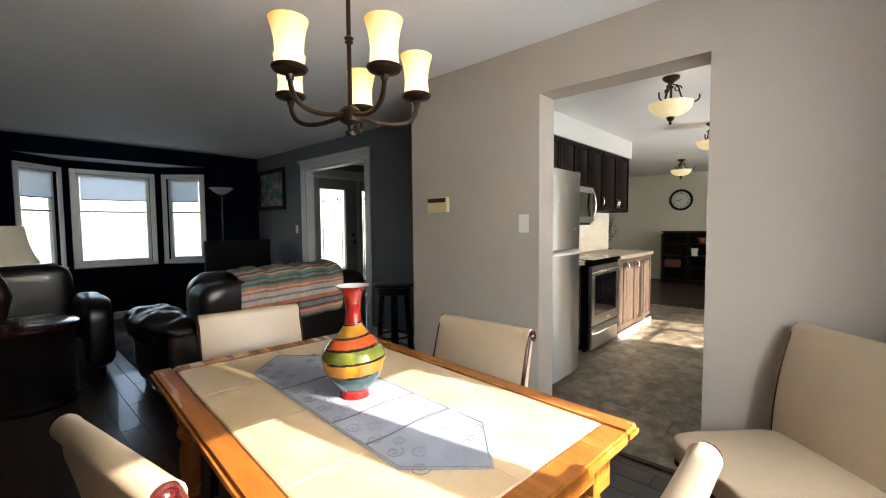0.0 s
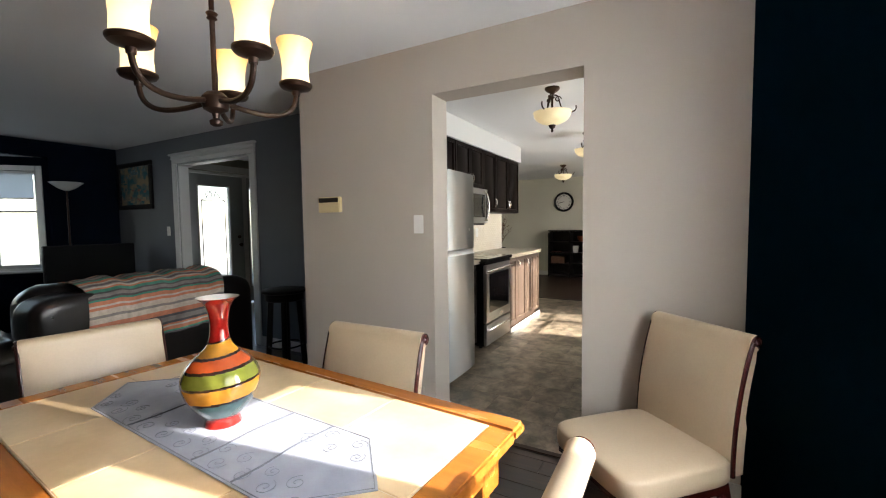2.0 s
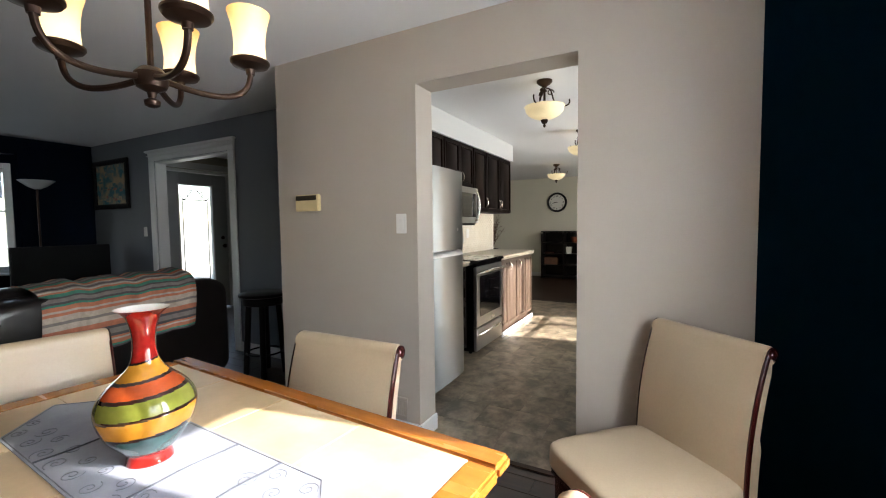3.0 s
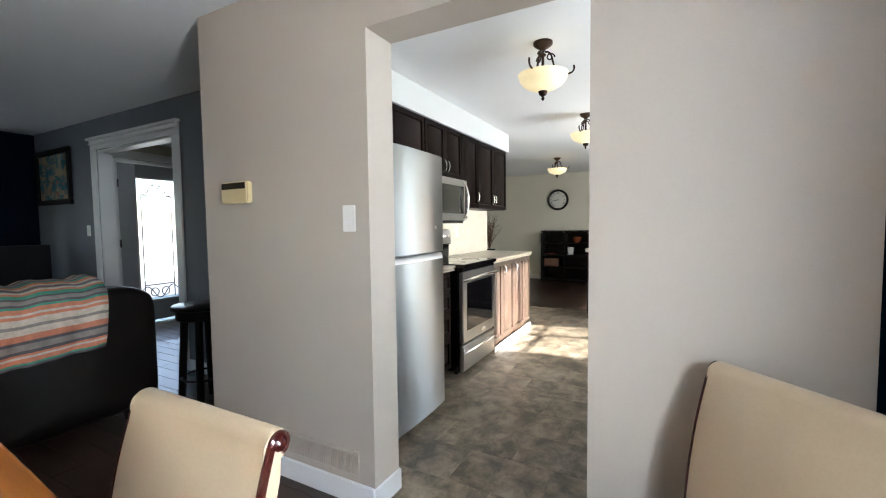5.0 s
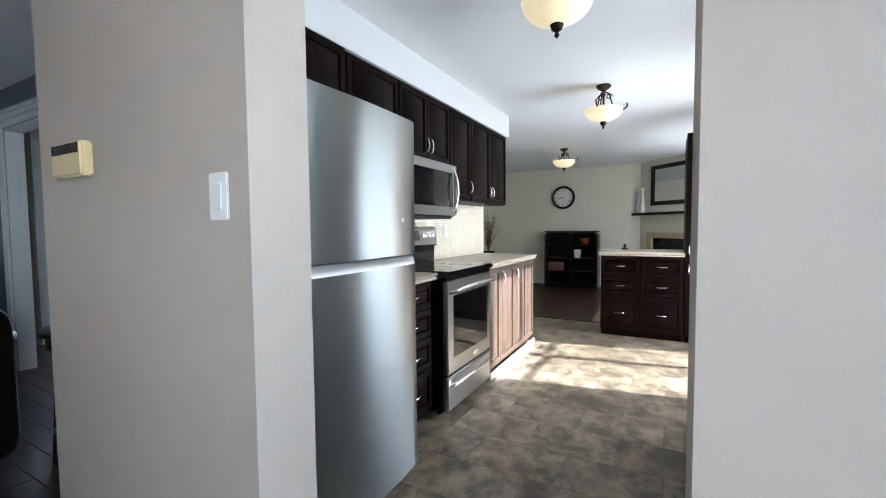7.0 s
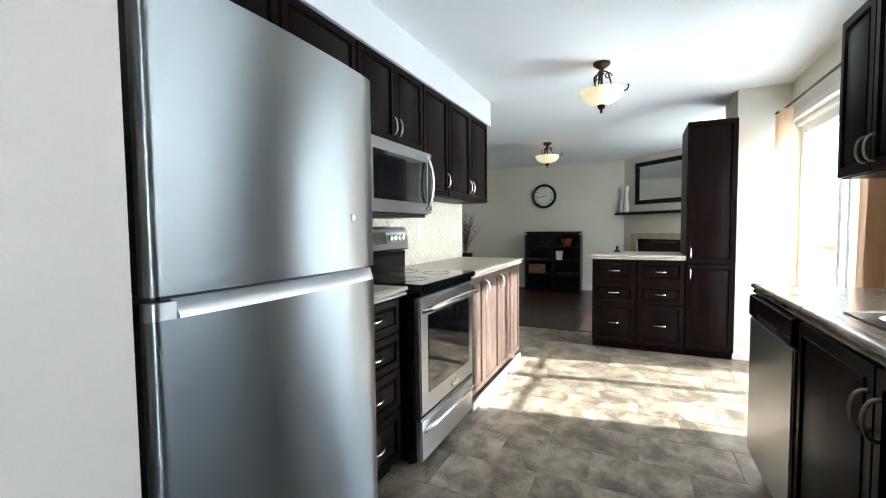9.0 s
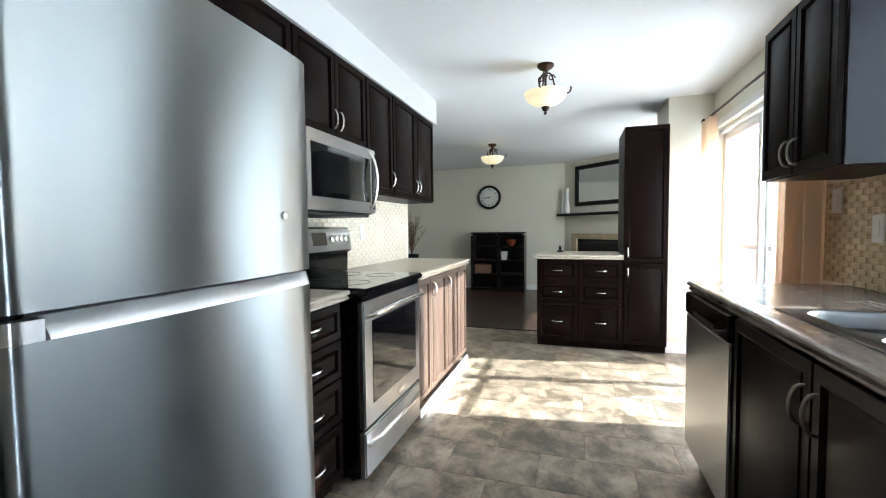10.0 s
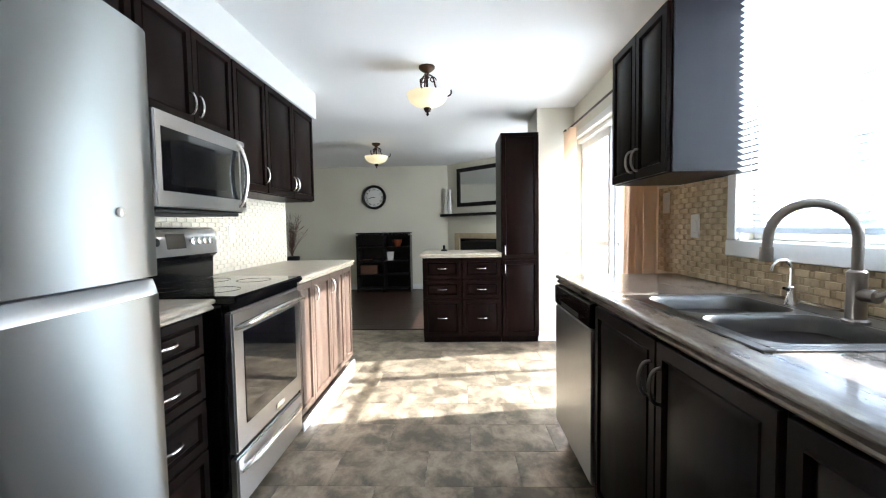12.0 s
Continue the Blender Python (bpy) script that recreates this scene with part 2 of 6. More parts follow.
M_SLAT = mat("white_vinyl_slat", (0.74, 0.77, 0.80), 0.5, 0, 0.03, 8, 60, 0)
sheer(M_SLAT, (0.8, 0.86, 0.93), 0.22)
sheer(M_BLIND, (0.88, 0.92, 0.97), 0.65)
M_CURTAIN = mat("peach_sheer_curtain", (0.80, 0.66, 0.50), 0.8, 0, 0.06, 6, 220, 0.2, 0.001)
sheer(M_CURTAIN, (0.85, 0.66, 0.48), 0.55)
M_CERAMIC = mat("white_ceramic", (0.76, 0.75, 0.71), 0.25, 0, 0.03, 8, 60, 0, coat=0.3)
M_ORANGE = mat("orange_ceramic", (0.22, 0.055, 0.02), 0.3, 0, 0.06, 8, 60, 0)
M_STONE = mat("beige_fireplace_stone", (0.50, 0.40, 0.25), 0.5, 0, 0.15, 8, 70, 0.05)
M_SHADE = mat("cream_lamp_shade", (0.62, 0.57, 0.46), 0.8, 0, 0.04, 6, 200, 0.2)
M_REED = mat("dried_reeds", (0.15, 0.07, 0.04), 0.8, 0, 0.3, 20, 90, 0.1)
M_ART = mat("painted_seaside_canvas", (0.40, 0.30, 0.18), 0.6, 0, 0.3, 7, 60, 0.1, 0.001, 0, None, (0.03, 0.16, 0.20), (0.42, 0.58))
M_LEAD = mat("dark_lead_came", (0.05, 0.05, 0.055), 0.45, 0.8, 0.1, 10, 60, 0)
M_DOORP = mat("grey_white_door_paint", (0.42, 0.44, 0.45), 0.4, 0, 0.04, 3, 90, 0.03)
M_GRASS = mat("pale_winter_lawn", (0.42, 0.43, 0.36), 0.9, 0, 0.25, 0.4, 20, 0.4, 0.02, 0, None, (0.28, 0.30, 0.22))
V_RED = mat("red_lacquer", (0.27, 0.012, 0.009), 0.1, 0, 0.35, 14, 60, 0, coat=0.6)
V_ORANGE = mat("orange_lacquer", (0.38, 0.06, 0.01), 0.1, 0, 0.2, 9, 60, 0, coat=0.6)
V_GREEN = mat("olive_lacquer", (0.17, 0.19, 0.03), 0.1, 0, 0.2, 9, 60, 0, coat=0.6)
V_YELLOW = mat("yellow_lacquer", (0.48, 0.21, 0.018), 0.1, 0, 0.15, 9, 60, 0, coat=0.6)
V_TEAL = mat("teal_lacquer", (0.05, 0.11, 0.11), 0.1, 0, 0.25, 9, 60, 0, coat=0.6)
V_DARK = mat("dark_brown_lacquer", (0.03, 0.008, 0.005), 0.1, 0, 0.2, 9, 60, 0, coat=0.6)
M_THROW = [mat("throw_" + n, c, 0.9, 0, 0.2, 30, 260, 0.4, 0.002) for n, c in (
    ("terracotta", (0.50, 0.18, 0.10)), ("grey", (0.22, 0.20, 0.19)), ("sage", (0.06, 0.25, 0.18)), ("cream", (0.50, 0.43, 0.36)), ("charcoal", (0.09, 0.085, 0.09)))]

# ---- modelling helpers ----


def box(x0, x1, y0, y1, z0, z1, bev=0.0, seg=1):
    bm = bmesh.new()
    bmesh.ops.create_cube(bm, size=1)
    for v in bm.verts:
        v.co = Vector(((x0 + x1) / 2 + v.co.x * (x1 - x0), (y0 + y1) / 2 + v.co.y * (y1 - y0), (z0 + z1) / 2 + v.co.z * (z1 - z0)))
    if bev:
        bmesh.ops.bevel(bm, geom=bm.edges[:], offset=bev, segments=seg, affect="EDGES", clamp_overlap=True)
    return bm


def join(*bms):
    out = bmesh.new()
    for b in bms:
        me = bpy.data.meshes.new("tmp")
        b.to_mesh(me)
        out.from_mesh(me)
        bpy.data.meshes.remove(me)
        b.free()
    return out


def lathe(profile, x=0, y=0, z=0, n=28):
    """A turned shape from (radius, height) pairs."""
    bm = bmesh.new()
    rings = []
    for r, h in profile:
        rings.append([bm.verts.new((x + r * math.cos(2 * math.pi * i / n), y + r * math.sin(2 * math.pi * i / n), z + h)) for i in range(n)])
    for a, b in zip(rings, rings[1:]):
        for i in range(n):
            bm.faces.new((a[i], a[(i + 1) % n], b[(i + 1) % n], b[i]))
    bm.faces.new(rings[0][::-1])
    bm.faces.new(rings[-1])
    bmesh.ops.recalc_face_normals(bm, faces=bm.faces[:])
    return bm


def tube(pts, r, n=10, ends=None):
    """A round bar along points; ends: radius at the last point."""
    bm = bmesh.new()
    pts = [Vector(p) for p in pts]
    rings, side = [], None
    for i, p in enumerate(pts):
        d = (pts[min(i + 1, len(pts) - 1)] - pts[max(i - 1, 0)]).normalized()
        if side is None:
            side = d.orthogonal().normalized()
        side = (side - d * side.dot(d)).normalized()
        up = d.cross(side)
        rr = r if ends is None else r + (ends - r) * i / (len(pts) - 1)
        rings.append([bm.verts.new(p + rr * (side * math.cos(2 * math.pi * k / n) + up * math.sin(2 * math.pi * k / n))) for k in range(n)])
    for a, b in zip(rings, rings[1:]):
        for i in range(n):
            bm.faces.new((a[i], a[(i + 1) % n], b[(i + 1) % n], b[i]))
    bm.faces.new(rings[0][::-1])
    bm.faces.new(rings[-1])
    bmesh.ops.recalc_face_normals(bm, faces=bm.faces[:])
    return bm


def curve(p, q, a, b, n=12):
    """Points of a Bezier from p to q with handles a and b."""
    p, q, a, b = Vector(p), Vector(q), Vector(a), Vector(b)
    return [p * (1 - t) ** 3 + a * 3 * t * (1 - t) ** 2 + b * 3 * t * t * (1 - t) + q * t ** 3 for t in (i / n for i in range(n + 1))]


def extrude_profile(pts, x0, x1):
    """A solid with the outline pts of (y, z), drawn from x0 to x1."""
    bm = bmesh.new()
    a = [bm.verts.new((x0, y, z)) for y, z in pts]
    b = [bm.verts.new((x1, y, z)) for y, z in pts]
    n = len(pts)
    for i in range(n):
        bm.faces.new((a[i], a[(i + 1) % n], b[(i + 1) % n], b[i]))
    bm.faces.new(a[::-1])
    bm.faces.new(b)
    bmesh.ops.recalc_face_normals(bm, faces=bm.faces[:])
    return bm


def moved(bm, m):
    bmesh.ops.transform(bm, matrix=m, verts=bm.verts[:])
    if m.to_3x3().determinant() < 0:
        bmesh.ops.reverse_faces(bm, faces=bm.faces[:])
    return bm


def facing(way, plane):
    """Maps (along, outward, up) to the world, for a front that faces way from the given plane."""
    if way == "+x":
        return Matrix(((0, 1, 0, plane), (1, 0, 0, 0), (0, 0, 1, 0), (0, 0, 0, 1)))
    if way == "-x":
        return Matrix(((0, -1, 0, plane), (1, 0, 0, 0), (0, 0, 1, 0), (0, 0, 0, 1)))
    return Matrix(((1, 0, 0, 0), (0, -1, 0, plane), (0, 0, 1, 0), (0, 0, 0, 1)))


def origin_of(ob):
    p = Vector((0, 0, 0))
    while ob:
        p += ob.location
        ob = ob.parent
    return p


def part(name, bm, material, parent=None, label="", smooth=True, kind=""):
    """Links a bmesh, given in world places (or round a thing still at the origin), as one mesh under its thing or part."""
    if parent:
        bmesh.ops.translate(bm, vec=-origin_of(parent), verts=bm.verts[:])
    me = bpy.data.meshes.new(name)
    bm.to_mesh(me)
    bm.free()
    for m in (material if isinstance(material, (list, tuple)) else [material]):
        me.materials.append(m)
    if smooth:
        me.shade_smooth()
        me.set_sharp_from_angle(angle=radians(35))
    ob = new(name, me)
    ob.parent = parent
    return tagged(ob, label, kind=kind)


def thing(name, label, category, at=(0, 0, 0), group=""):
    ob = new(name)
    ob.location = at
    ob.empty_display_size = 0.1
    return tagged(ob, label, category, group)


def struct(name, bm, material, label, category, smooth=False):
    ob = part(name, bm, material, None, "", smooth)
    return tagged(ob, label, category, kind="structure")

# ---- structure ----
CEIL = 2.40


def wall_run(p, q, h, t=0.12, holes=(), z0=0.0):
    """A wall from p to q, its thickness to the left of that way, with (from, to, bottom, top) holes through it."""
    p, q = Vector(p), Vector(q)
    L = (q - p).length
    u = (q - p) / L
    bms, at = [], 0.0
    for a, b, lo, hi in sorted(holes):
        if a > at:
            bms.append(box(at, a, 0, t, z0, h))
        if lo > z0:
            bms.append(box(a, b, 0, t, z0, lo))
        if hi < h:
            bms.append(box(a, b, 0, t, hi, h))
        at = b
    if at < L:
        bms.append(box(at, L, 0, t, z0, h))
    m = Matrix(((u.x, -u.y, 0, p.x), (u.y, u.x, 0, p.y), (0, 0, 1, 0), (0, 0, 0, 1)))
    return moved(join(*bms), m), m


def wall(name, p, q, material, label, h=CEIL, t=0.12, holes=(), z0=0.0):
    bm, m = wall_run(p, q, h, t, holes, z0)
    return struct(name, bm, material, label, "wall"), m


DOOR_L, DOOR_R, DOOR_H, WY = -1.845, -0.948, 2.09, 5.29
wall("wall_dining", (-2.985, WY), (0.1, WY), M_WALL, "warm beige painted wall with an open doorway", t=0.185, holes=[(DOOR_L + 2.985, DOOR_R + 2.985, 0, DOOR_H)])
struct("wall_return", box(-2.985, -2.94, 5.475, 6.13, 0, CEIL), M_GREY, "grey painted return of the dining wall", "wall")
wall("wall_living", (-7.57, 6.01), (-2.985, 6.01), M_GREY, "grey-blue painted living room wall with a cased opening", holes=[(1.64, 3.02, 0, 2.08)])
wall("wall_navy", (-7.45, 0.5), (-7.45, 6.01), M_NAVY, "dark navy painted wall around the bay window", holes=[(2.65, 4.77, 0, 2.2)])
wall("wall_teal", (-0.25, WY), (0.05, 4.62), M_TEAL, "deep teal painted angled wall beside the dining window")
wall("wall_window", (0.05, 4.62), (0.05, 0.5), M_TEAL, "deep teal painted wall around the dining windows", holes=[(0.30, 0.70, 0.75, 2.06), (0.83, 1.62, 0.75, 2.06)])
wall("wall_south", (0.05, 0.5), (-7.57, 0.5), M_WALL, "plain beige painted wall")
wall("wall_kitchen_west", (-2.81, 5.475), (-2.81, 8.98), M_KWALL, "cream painted kitchen wall behind the stove", holes=[])
wall("wall_kitchen_east", (-0.067, 10.2), (-0.067, 5.475), M_KWALL, "cream painted kitchen wall with window and patio door", t=0.16, holes=[(0.6, 2.16, 0, 2.06), (3.1, 4.3, 1.13, 2.2)])
struct("wall_stub", box(-0.44, -0.068, 9.62, 10.2, 0, CEIL), M_KWALL, "cream painted stub wall beside the tall pantry", "wall")
wall("wall_family_north", (-5.2, 13.4), (-1.45, 13.4), M_KWALL, "pale sage painted far wall")
_, FIRE = wall("wall_fireplace", (-1.45, 13.4), (0.15, 11.8), M_KWALL, "pale angled fireplace wall")
wall("wall_family_east", (0.15, 11.8), (0.15, 10.2), M_KWALL, "cream painted wall with a side window", holes=[(0.25, 1.35, 0.9, 2.0)])
wall("wall_family_west", (-5.2, 8.98), (-5.2, 13.4), M_KWALL, "plain pale wall")
wall("wall_family_south", (-2.93, 8.98), (-5.2, 8.98), M_KWALL, "plain pale wall")
wall("wall_foyer_door", (-6.85, 6.13), (-6.85, 8.6), M_FOYER, "olive-beige foyer wall around the front door", holes=[(0.42, 1.85, 0, 2.17)])
wall("wall_foyer_north", (-6.97, 8.6), (-3.06, 8.6), M_FOYER, "olive-beige foyer wall")
wall("wall_foyer_east", (-3.06, 8.6), (-3.06, 6.13), M_FOYER, "olive-beige foyer wall")
struct("ceiling", box(-8.3, 0.3, 0.38, 13.55, CEIL, CEIL + 0.1), M_CEIL, "smooth white painted ceiling", "ceiling")
struct("bay_ceiling", box(-8.2, -7.5, 3.0, 5.42, 2.2, 2.3), M_TRIM, "white bay window soffit", "ceiling")
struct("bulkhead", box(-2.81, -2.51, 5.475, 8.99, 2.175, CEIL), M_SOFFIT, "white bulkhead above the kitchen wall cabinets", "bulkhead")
struct("floor_living", box(-8.3, 0.17, 0.4, WY + 0.01, -0.12, -0.004), M_SEAM, "dark wood plank floor", "floor")
struct("floor_foyer", box(-7.57, -2.95, WY + 0.011, 8.7, -0.12, -0.004), M_SEAM, "dark wood plank floor", "floor")
FLOOR_K = struct("floor_kitchen", box(-2.94, 0.09, WY + 0.011, 10.13, -0.12, -0.005), M_SEAM, "mottled slate-look vinyl tile floor", "floor")
FLOOR_F = struct("floor_family", box(-5.3, 0.3, 10.131, 13.55, -0.12, -0.004), M_SEAM, "dark glossy wood plank floor", "floor")
struct("floor_family_side", box(-5.3, -2.941, 8.9, 10.13, -0.12, -0.004), M_WOODFLOOR, "dark glossy wood floor", "floor")
struct("ground", box(-400, 400, -400, 400, -0.5, -0.2), M_GRASS, "pale flat lawn outside", "ground")
struct("threshold", box(DOOR_L, DOOR_R, 5.285, 5.325, 0.001, 0.008, 0.003), M_BRONZE, "thin dark metal floor transition strip", "threshold")
struct("threshold.001", box(-2.8, -0.45, 10.115, 10.15, 0.001, 0.008, 0.003), M_DWOOD, "dark wood floor transition strip", "threshold")


def baseboard(p, q, h=0.1, t=0.014):
    bm, m = wall_run(p, q, h, t)
    bmesh.ops.bevel(bm, geom=[e for e in bm.edges if all(v.co.z > h - 0.001 for v in e.verts)], offset=0.005, segments=2, affect="EDGES")
    return struct("baseboard", bm, M_TRIM, "white painted baseboard", "baseboard")


for p, q in (((DOOR_L, WY), (-2.985, WY)), ((DOOR_R + 0.7, WY), (DOOR_R, WY)), ((-6.04, 6.01), (-7.45, 6.01)), ((-2.985, 6.01), (-4.47, 6.01)),
             ((-1.45, 13.4), (-5.2, 13.4)), ((-0.075, 9.62), (-0.44, 9.62)), ((DOOR_L, 5.475), (DOOR_L, WY)), ((-7.93, 4.74), (-7.93, 3.68))):
    baseboard(p, q)


def casing(name, m, u0, u1, z1, w=0.1, t=0.02, label="white moulded door casing"):
    ob = tagged(new(name), label, "casing", kind="structure")
    for nm, b in (("side_trim", box(u0 - w, u0, -t, -0.001, 0, z1, 0.004)), ("side_trim", box(u1, u1 + w, -t, -0.001, 0, z1, 0.004)),
                  ("head_trim", box(u0 - w, u1 + w, -t, -0.001, z1 + 0.001, z1 + w * 0.55, 0.004)), ("head_bead", box(u0 - w - 0.012, u1 + w + 0.012, -t - 0.014, -0.001, z1 + w * 0.55 + 0.001, z1 + w * 0.55 + 0.018, 0.007, 3)), ("head_frieze", box(u0 - w - 0.004, u1 + w + 0.004, -t - 0.004, -0.001, z1 + w * 0.55 + 0.019, z1 + w, 0.003)), ("crown_trim", box(u0 - w - 0.03, u1 + w + 0.03, -t - 0.034, -0.001, z1 + w + 0.001, z1 + w + 0.026, 0.01, 3)),
                  ("jamb", box(u0 + 0.001, u0 + 0.018, 0, 0.119, 0, z1 - 0.019)), ("jamb", box(u1 - 0.018, u1 - 0.001, 0, 0.119, 0, z1 - 0.019)), ("jamb", box(u0 + 0.001, u1 - 0.001, 0, 0.119, z1 - 0.018, z1 - 0.001))):
        part(nm, moved(b, m), M_TRIM, ob)
    return ob


LIV = Matrix.Translation((-7.57, 6.01, 0))
casing("door_casing", LIV, 1.64, 3.02, 2.08)


def window(name, m, u0, u1, z0, z1, label, depth=0.12, bar=0.045, casing_w=0.0, mullions=(), rails=(), blind=0.0):
    """A window in a hole of a wall whose frame is m: frame, panes, bars, room-side casing and a roller blind."""
    ob = tagged(new(name), label, "window", kind="structure")
    d0, d1 = depth * 0.35, depth * 0.75
    f = [box(u0 + 0.001, u0 + bar, d0, d1, z0 + 0.001, z1 - 0.001, 0.004), box(u1 - bar, u1 - 0.001, d0, d1, z0 + 0.001, z1 - 0.001, 0.004),
         box(u0 + bar, u1 - bar, d0, d1, z0 + 0.001, z0 + bar, 0.004), box(u0 + bar, u1 - bar, d0, d1, z1 - bar, z1 - 0.001, 0.004)]
    for b in f:
        part("window_frame", moved(b, m), M_TRIM, ob)
    for c in mullions:
        part("mullion", moved(box(c - 0.03, c + 0.03, d0 + 0.004, d1 - 0.004, z0 + bar, z1 - bar, 0.004), m), M_TRIM, ob)
    for c in rails:
        part("rail", moved(box(u0 + bar, u1 - bar, d0 + 0.006, d1 - 0.006, c - 0.012, c + 0.012, 0.003), m), M_TRIM, ob)
    pane = part("pane", moved(box(u0 + bar, u1 - bar, depth * 0.52, depth * 0.56, z0 + bar, z1 - bar), m), M_PANE, ob, smooth=False)
    pane.visible_shadow = False
    if casing_w:
        w = casing_w
        for b in (box(u0 - w, u0 + 0.004, -0.022, -0.001, z0 - w, z1 + w, 0.005), box(u1 - 0.004, u1 + w, -0.022, -0.001, z0 - w, z1 + w, 0.005),
                  box(u0 + 0.005, u1 - 0.005, -0.022, -0.001, z1 - 0.004, z1 + w, 0.005), box(u0 + 0.005, u1 - 0.005, -0.022, -0.001, z0 - w, z0 + 0.004, 0.005)):
            part("window_trim", moved(b, m), M_TRIM, ob)
        part("window_sill", moved(box(u0 - w, u1 + w, -0.05, -0.0225, z0 - w + 0.01, z0 - w + 0.035, 0.006), m), M_TRIM, ob)
    if blind:
        part("roller_blind", moved(box(u0 + bar + 0.004, u1 - bar - 0.004, depth * 0.2, depth * 0.2 + 0.004, z1 - blind, z1 - 0.03), m), M_BLIND, ob, "half-lowered white roller blind")
        part("roller_bar", moved(box(u0 + bar + 0.004, u1 - bar - 0.004, depth * 0.17, depth * 0.17 + 0.012, z1 - blind - 0.012, z1 - blind, 0.003), m), M_DWOOD, ob)
    return ob


# bay window of the living room
for i, (p, q) in enumerate((((-7.5, 3.15), (-7.98, 3.68)), ((-7.98, 3.68), (-7.98, 4.74)), ((-7.98, 4.74), (-7.5, 5.27)))):
    L = (Vector(q) - Vector(p)).length
    z0, z1 = 0.80, 2.03
    ob, m = wall("wall_bay_%d" % (i + 1), p, q, M_NAVY, "dark navy wall below the bay window", h=2.2, holes=[(0.11, L - 0.11, z0, z1)])
    window("window_%d" % (i + 1), m, 0.11, L - 0.11, z0, z1, "white framed bay window with a lowered roller blind", casing_w=0.06, rails=(1.52,), blind=0.34)

TEALM = Matrix(((0, 1, 0, 0.05), (-1, 0, 0, 4.62), (0, 0, 1, 0), (0, 0, 0, 1)))
# Out of view; blinds added here to end the sun patch on the table.
window("window_4", TEALM, 0.30, 0.70, 0.75, 2.06, "white framed dining room window, its added roller blind cutting the sun", bar=0.012, rails=(1.2,), blind=0.40)
window("window_5", TEALM, 0.83, 1.62, 0.75, 2.06, "white framed dining room window, its added roller blind cutting the sun", bar=0.02, blind=0.40)
KEM = Matrix(((0, 1, 0, -0.067), (-1, 0, 0, 10.2), (0, 0, 1, 0), (0, 0, 0, 1)))
window("window_6", KEM, 3.1, 4.3, 1.13, 2.2, "white framed kitchen window over the sink", depth=0.16, bar=0.05, casing_w=0.0, mullions=(3.7,))
# Hidden behind the pantry; its blind is added to leave a thin sun streak.
window("window_7", Matrix(((0, 1, 0, 0.15), (-1, 0, 0, 11.8), (0, 0, 1, 0), (0, 0, 0, 1))), 0.25, 1.35, 0.9, 2.0, "white framed family room window, hidden, with a blind added to thin the sun", blind=0.95)


def patio_door():
    ob = tagged(new("patio_door"), "white framed sliding glass patio door", "patio door", kind="structure")
    for a, b, d in ((0.6, 1.40, 0.07), (1.36, 2.16, 0.11)):
        for bm in (box(a + 0.001, a + 0.06, d, d + 0.035, 0.03, 2.02, 0.004), box(b - 0.06, b - 0.001, d, d + 0.035, 0.03, 2.02, 0.004),
                   box(a + 0.06, b - 0.06, d, d + 0.035, 0.03, 0.10, 0.004), box(a + 0.06, b - 0.06, d, d + 0.035, 1.95, 2.02, 0.004), box(a + 0.06, b - 0.06, d + 0.01, d + 0.025, 1.02, 1.06, 0.004)):
            part("door_frame", moved(bm, KEM), M_TRIM, ob)
        pn = part("pane", moved(box(a + 0.06, b - 0.06, d + 0.015, d + 0.02, 0.10, 1.95), KEM), M_PANE, ob, smooth=False)
        pn.visible_shadow = False
    part("track", moved(box(0.601, 2.159, 0.03, 0.155, 0.001, 0.028, 0.004), KEM), M_TRIM, ob)
    part("head", moved(box(0.601, 2.159, 0.03, 0.155, 2.021, 2.058, 0.004), KEM), M_TRIM, ob)
    for a, b in ((0.52, 0.6), (2.16, 2.24)):
        part("door_trim", moved(box(a, b, -0.02, -0.001, 0, 2.06, 0.004), KEM), M_TRIM, ob)
    part("door_trim", moved(box(0.52, 2.24, -0.02, -0.001, 2.061, 2.12, 0.004), KEM), M_TRIM, ob)


patio_door()


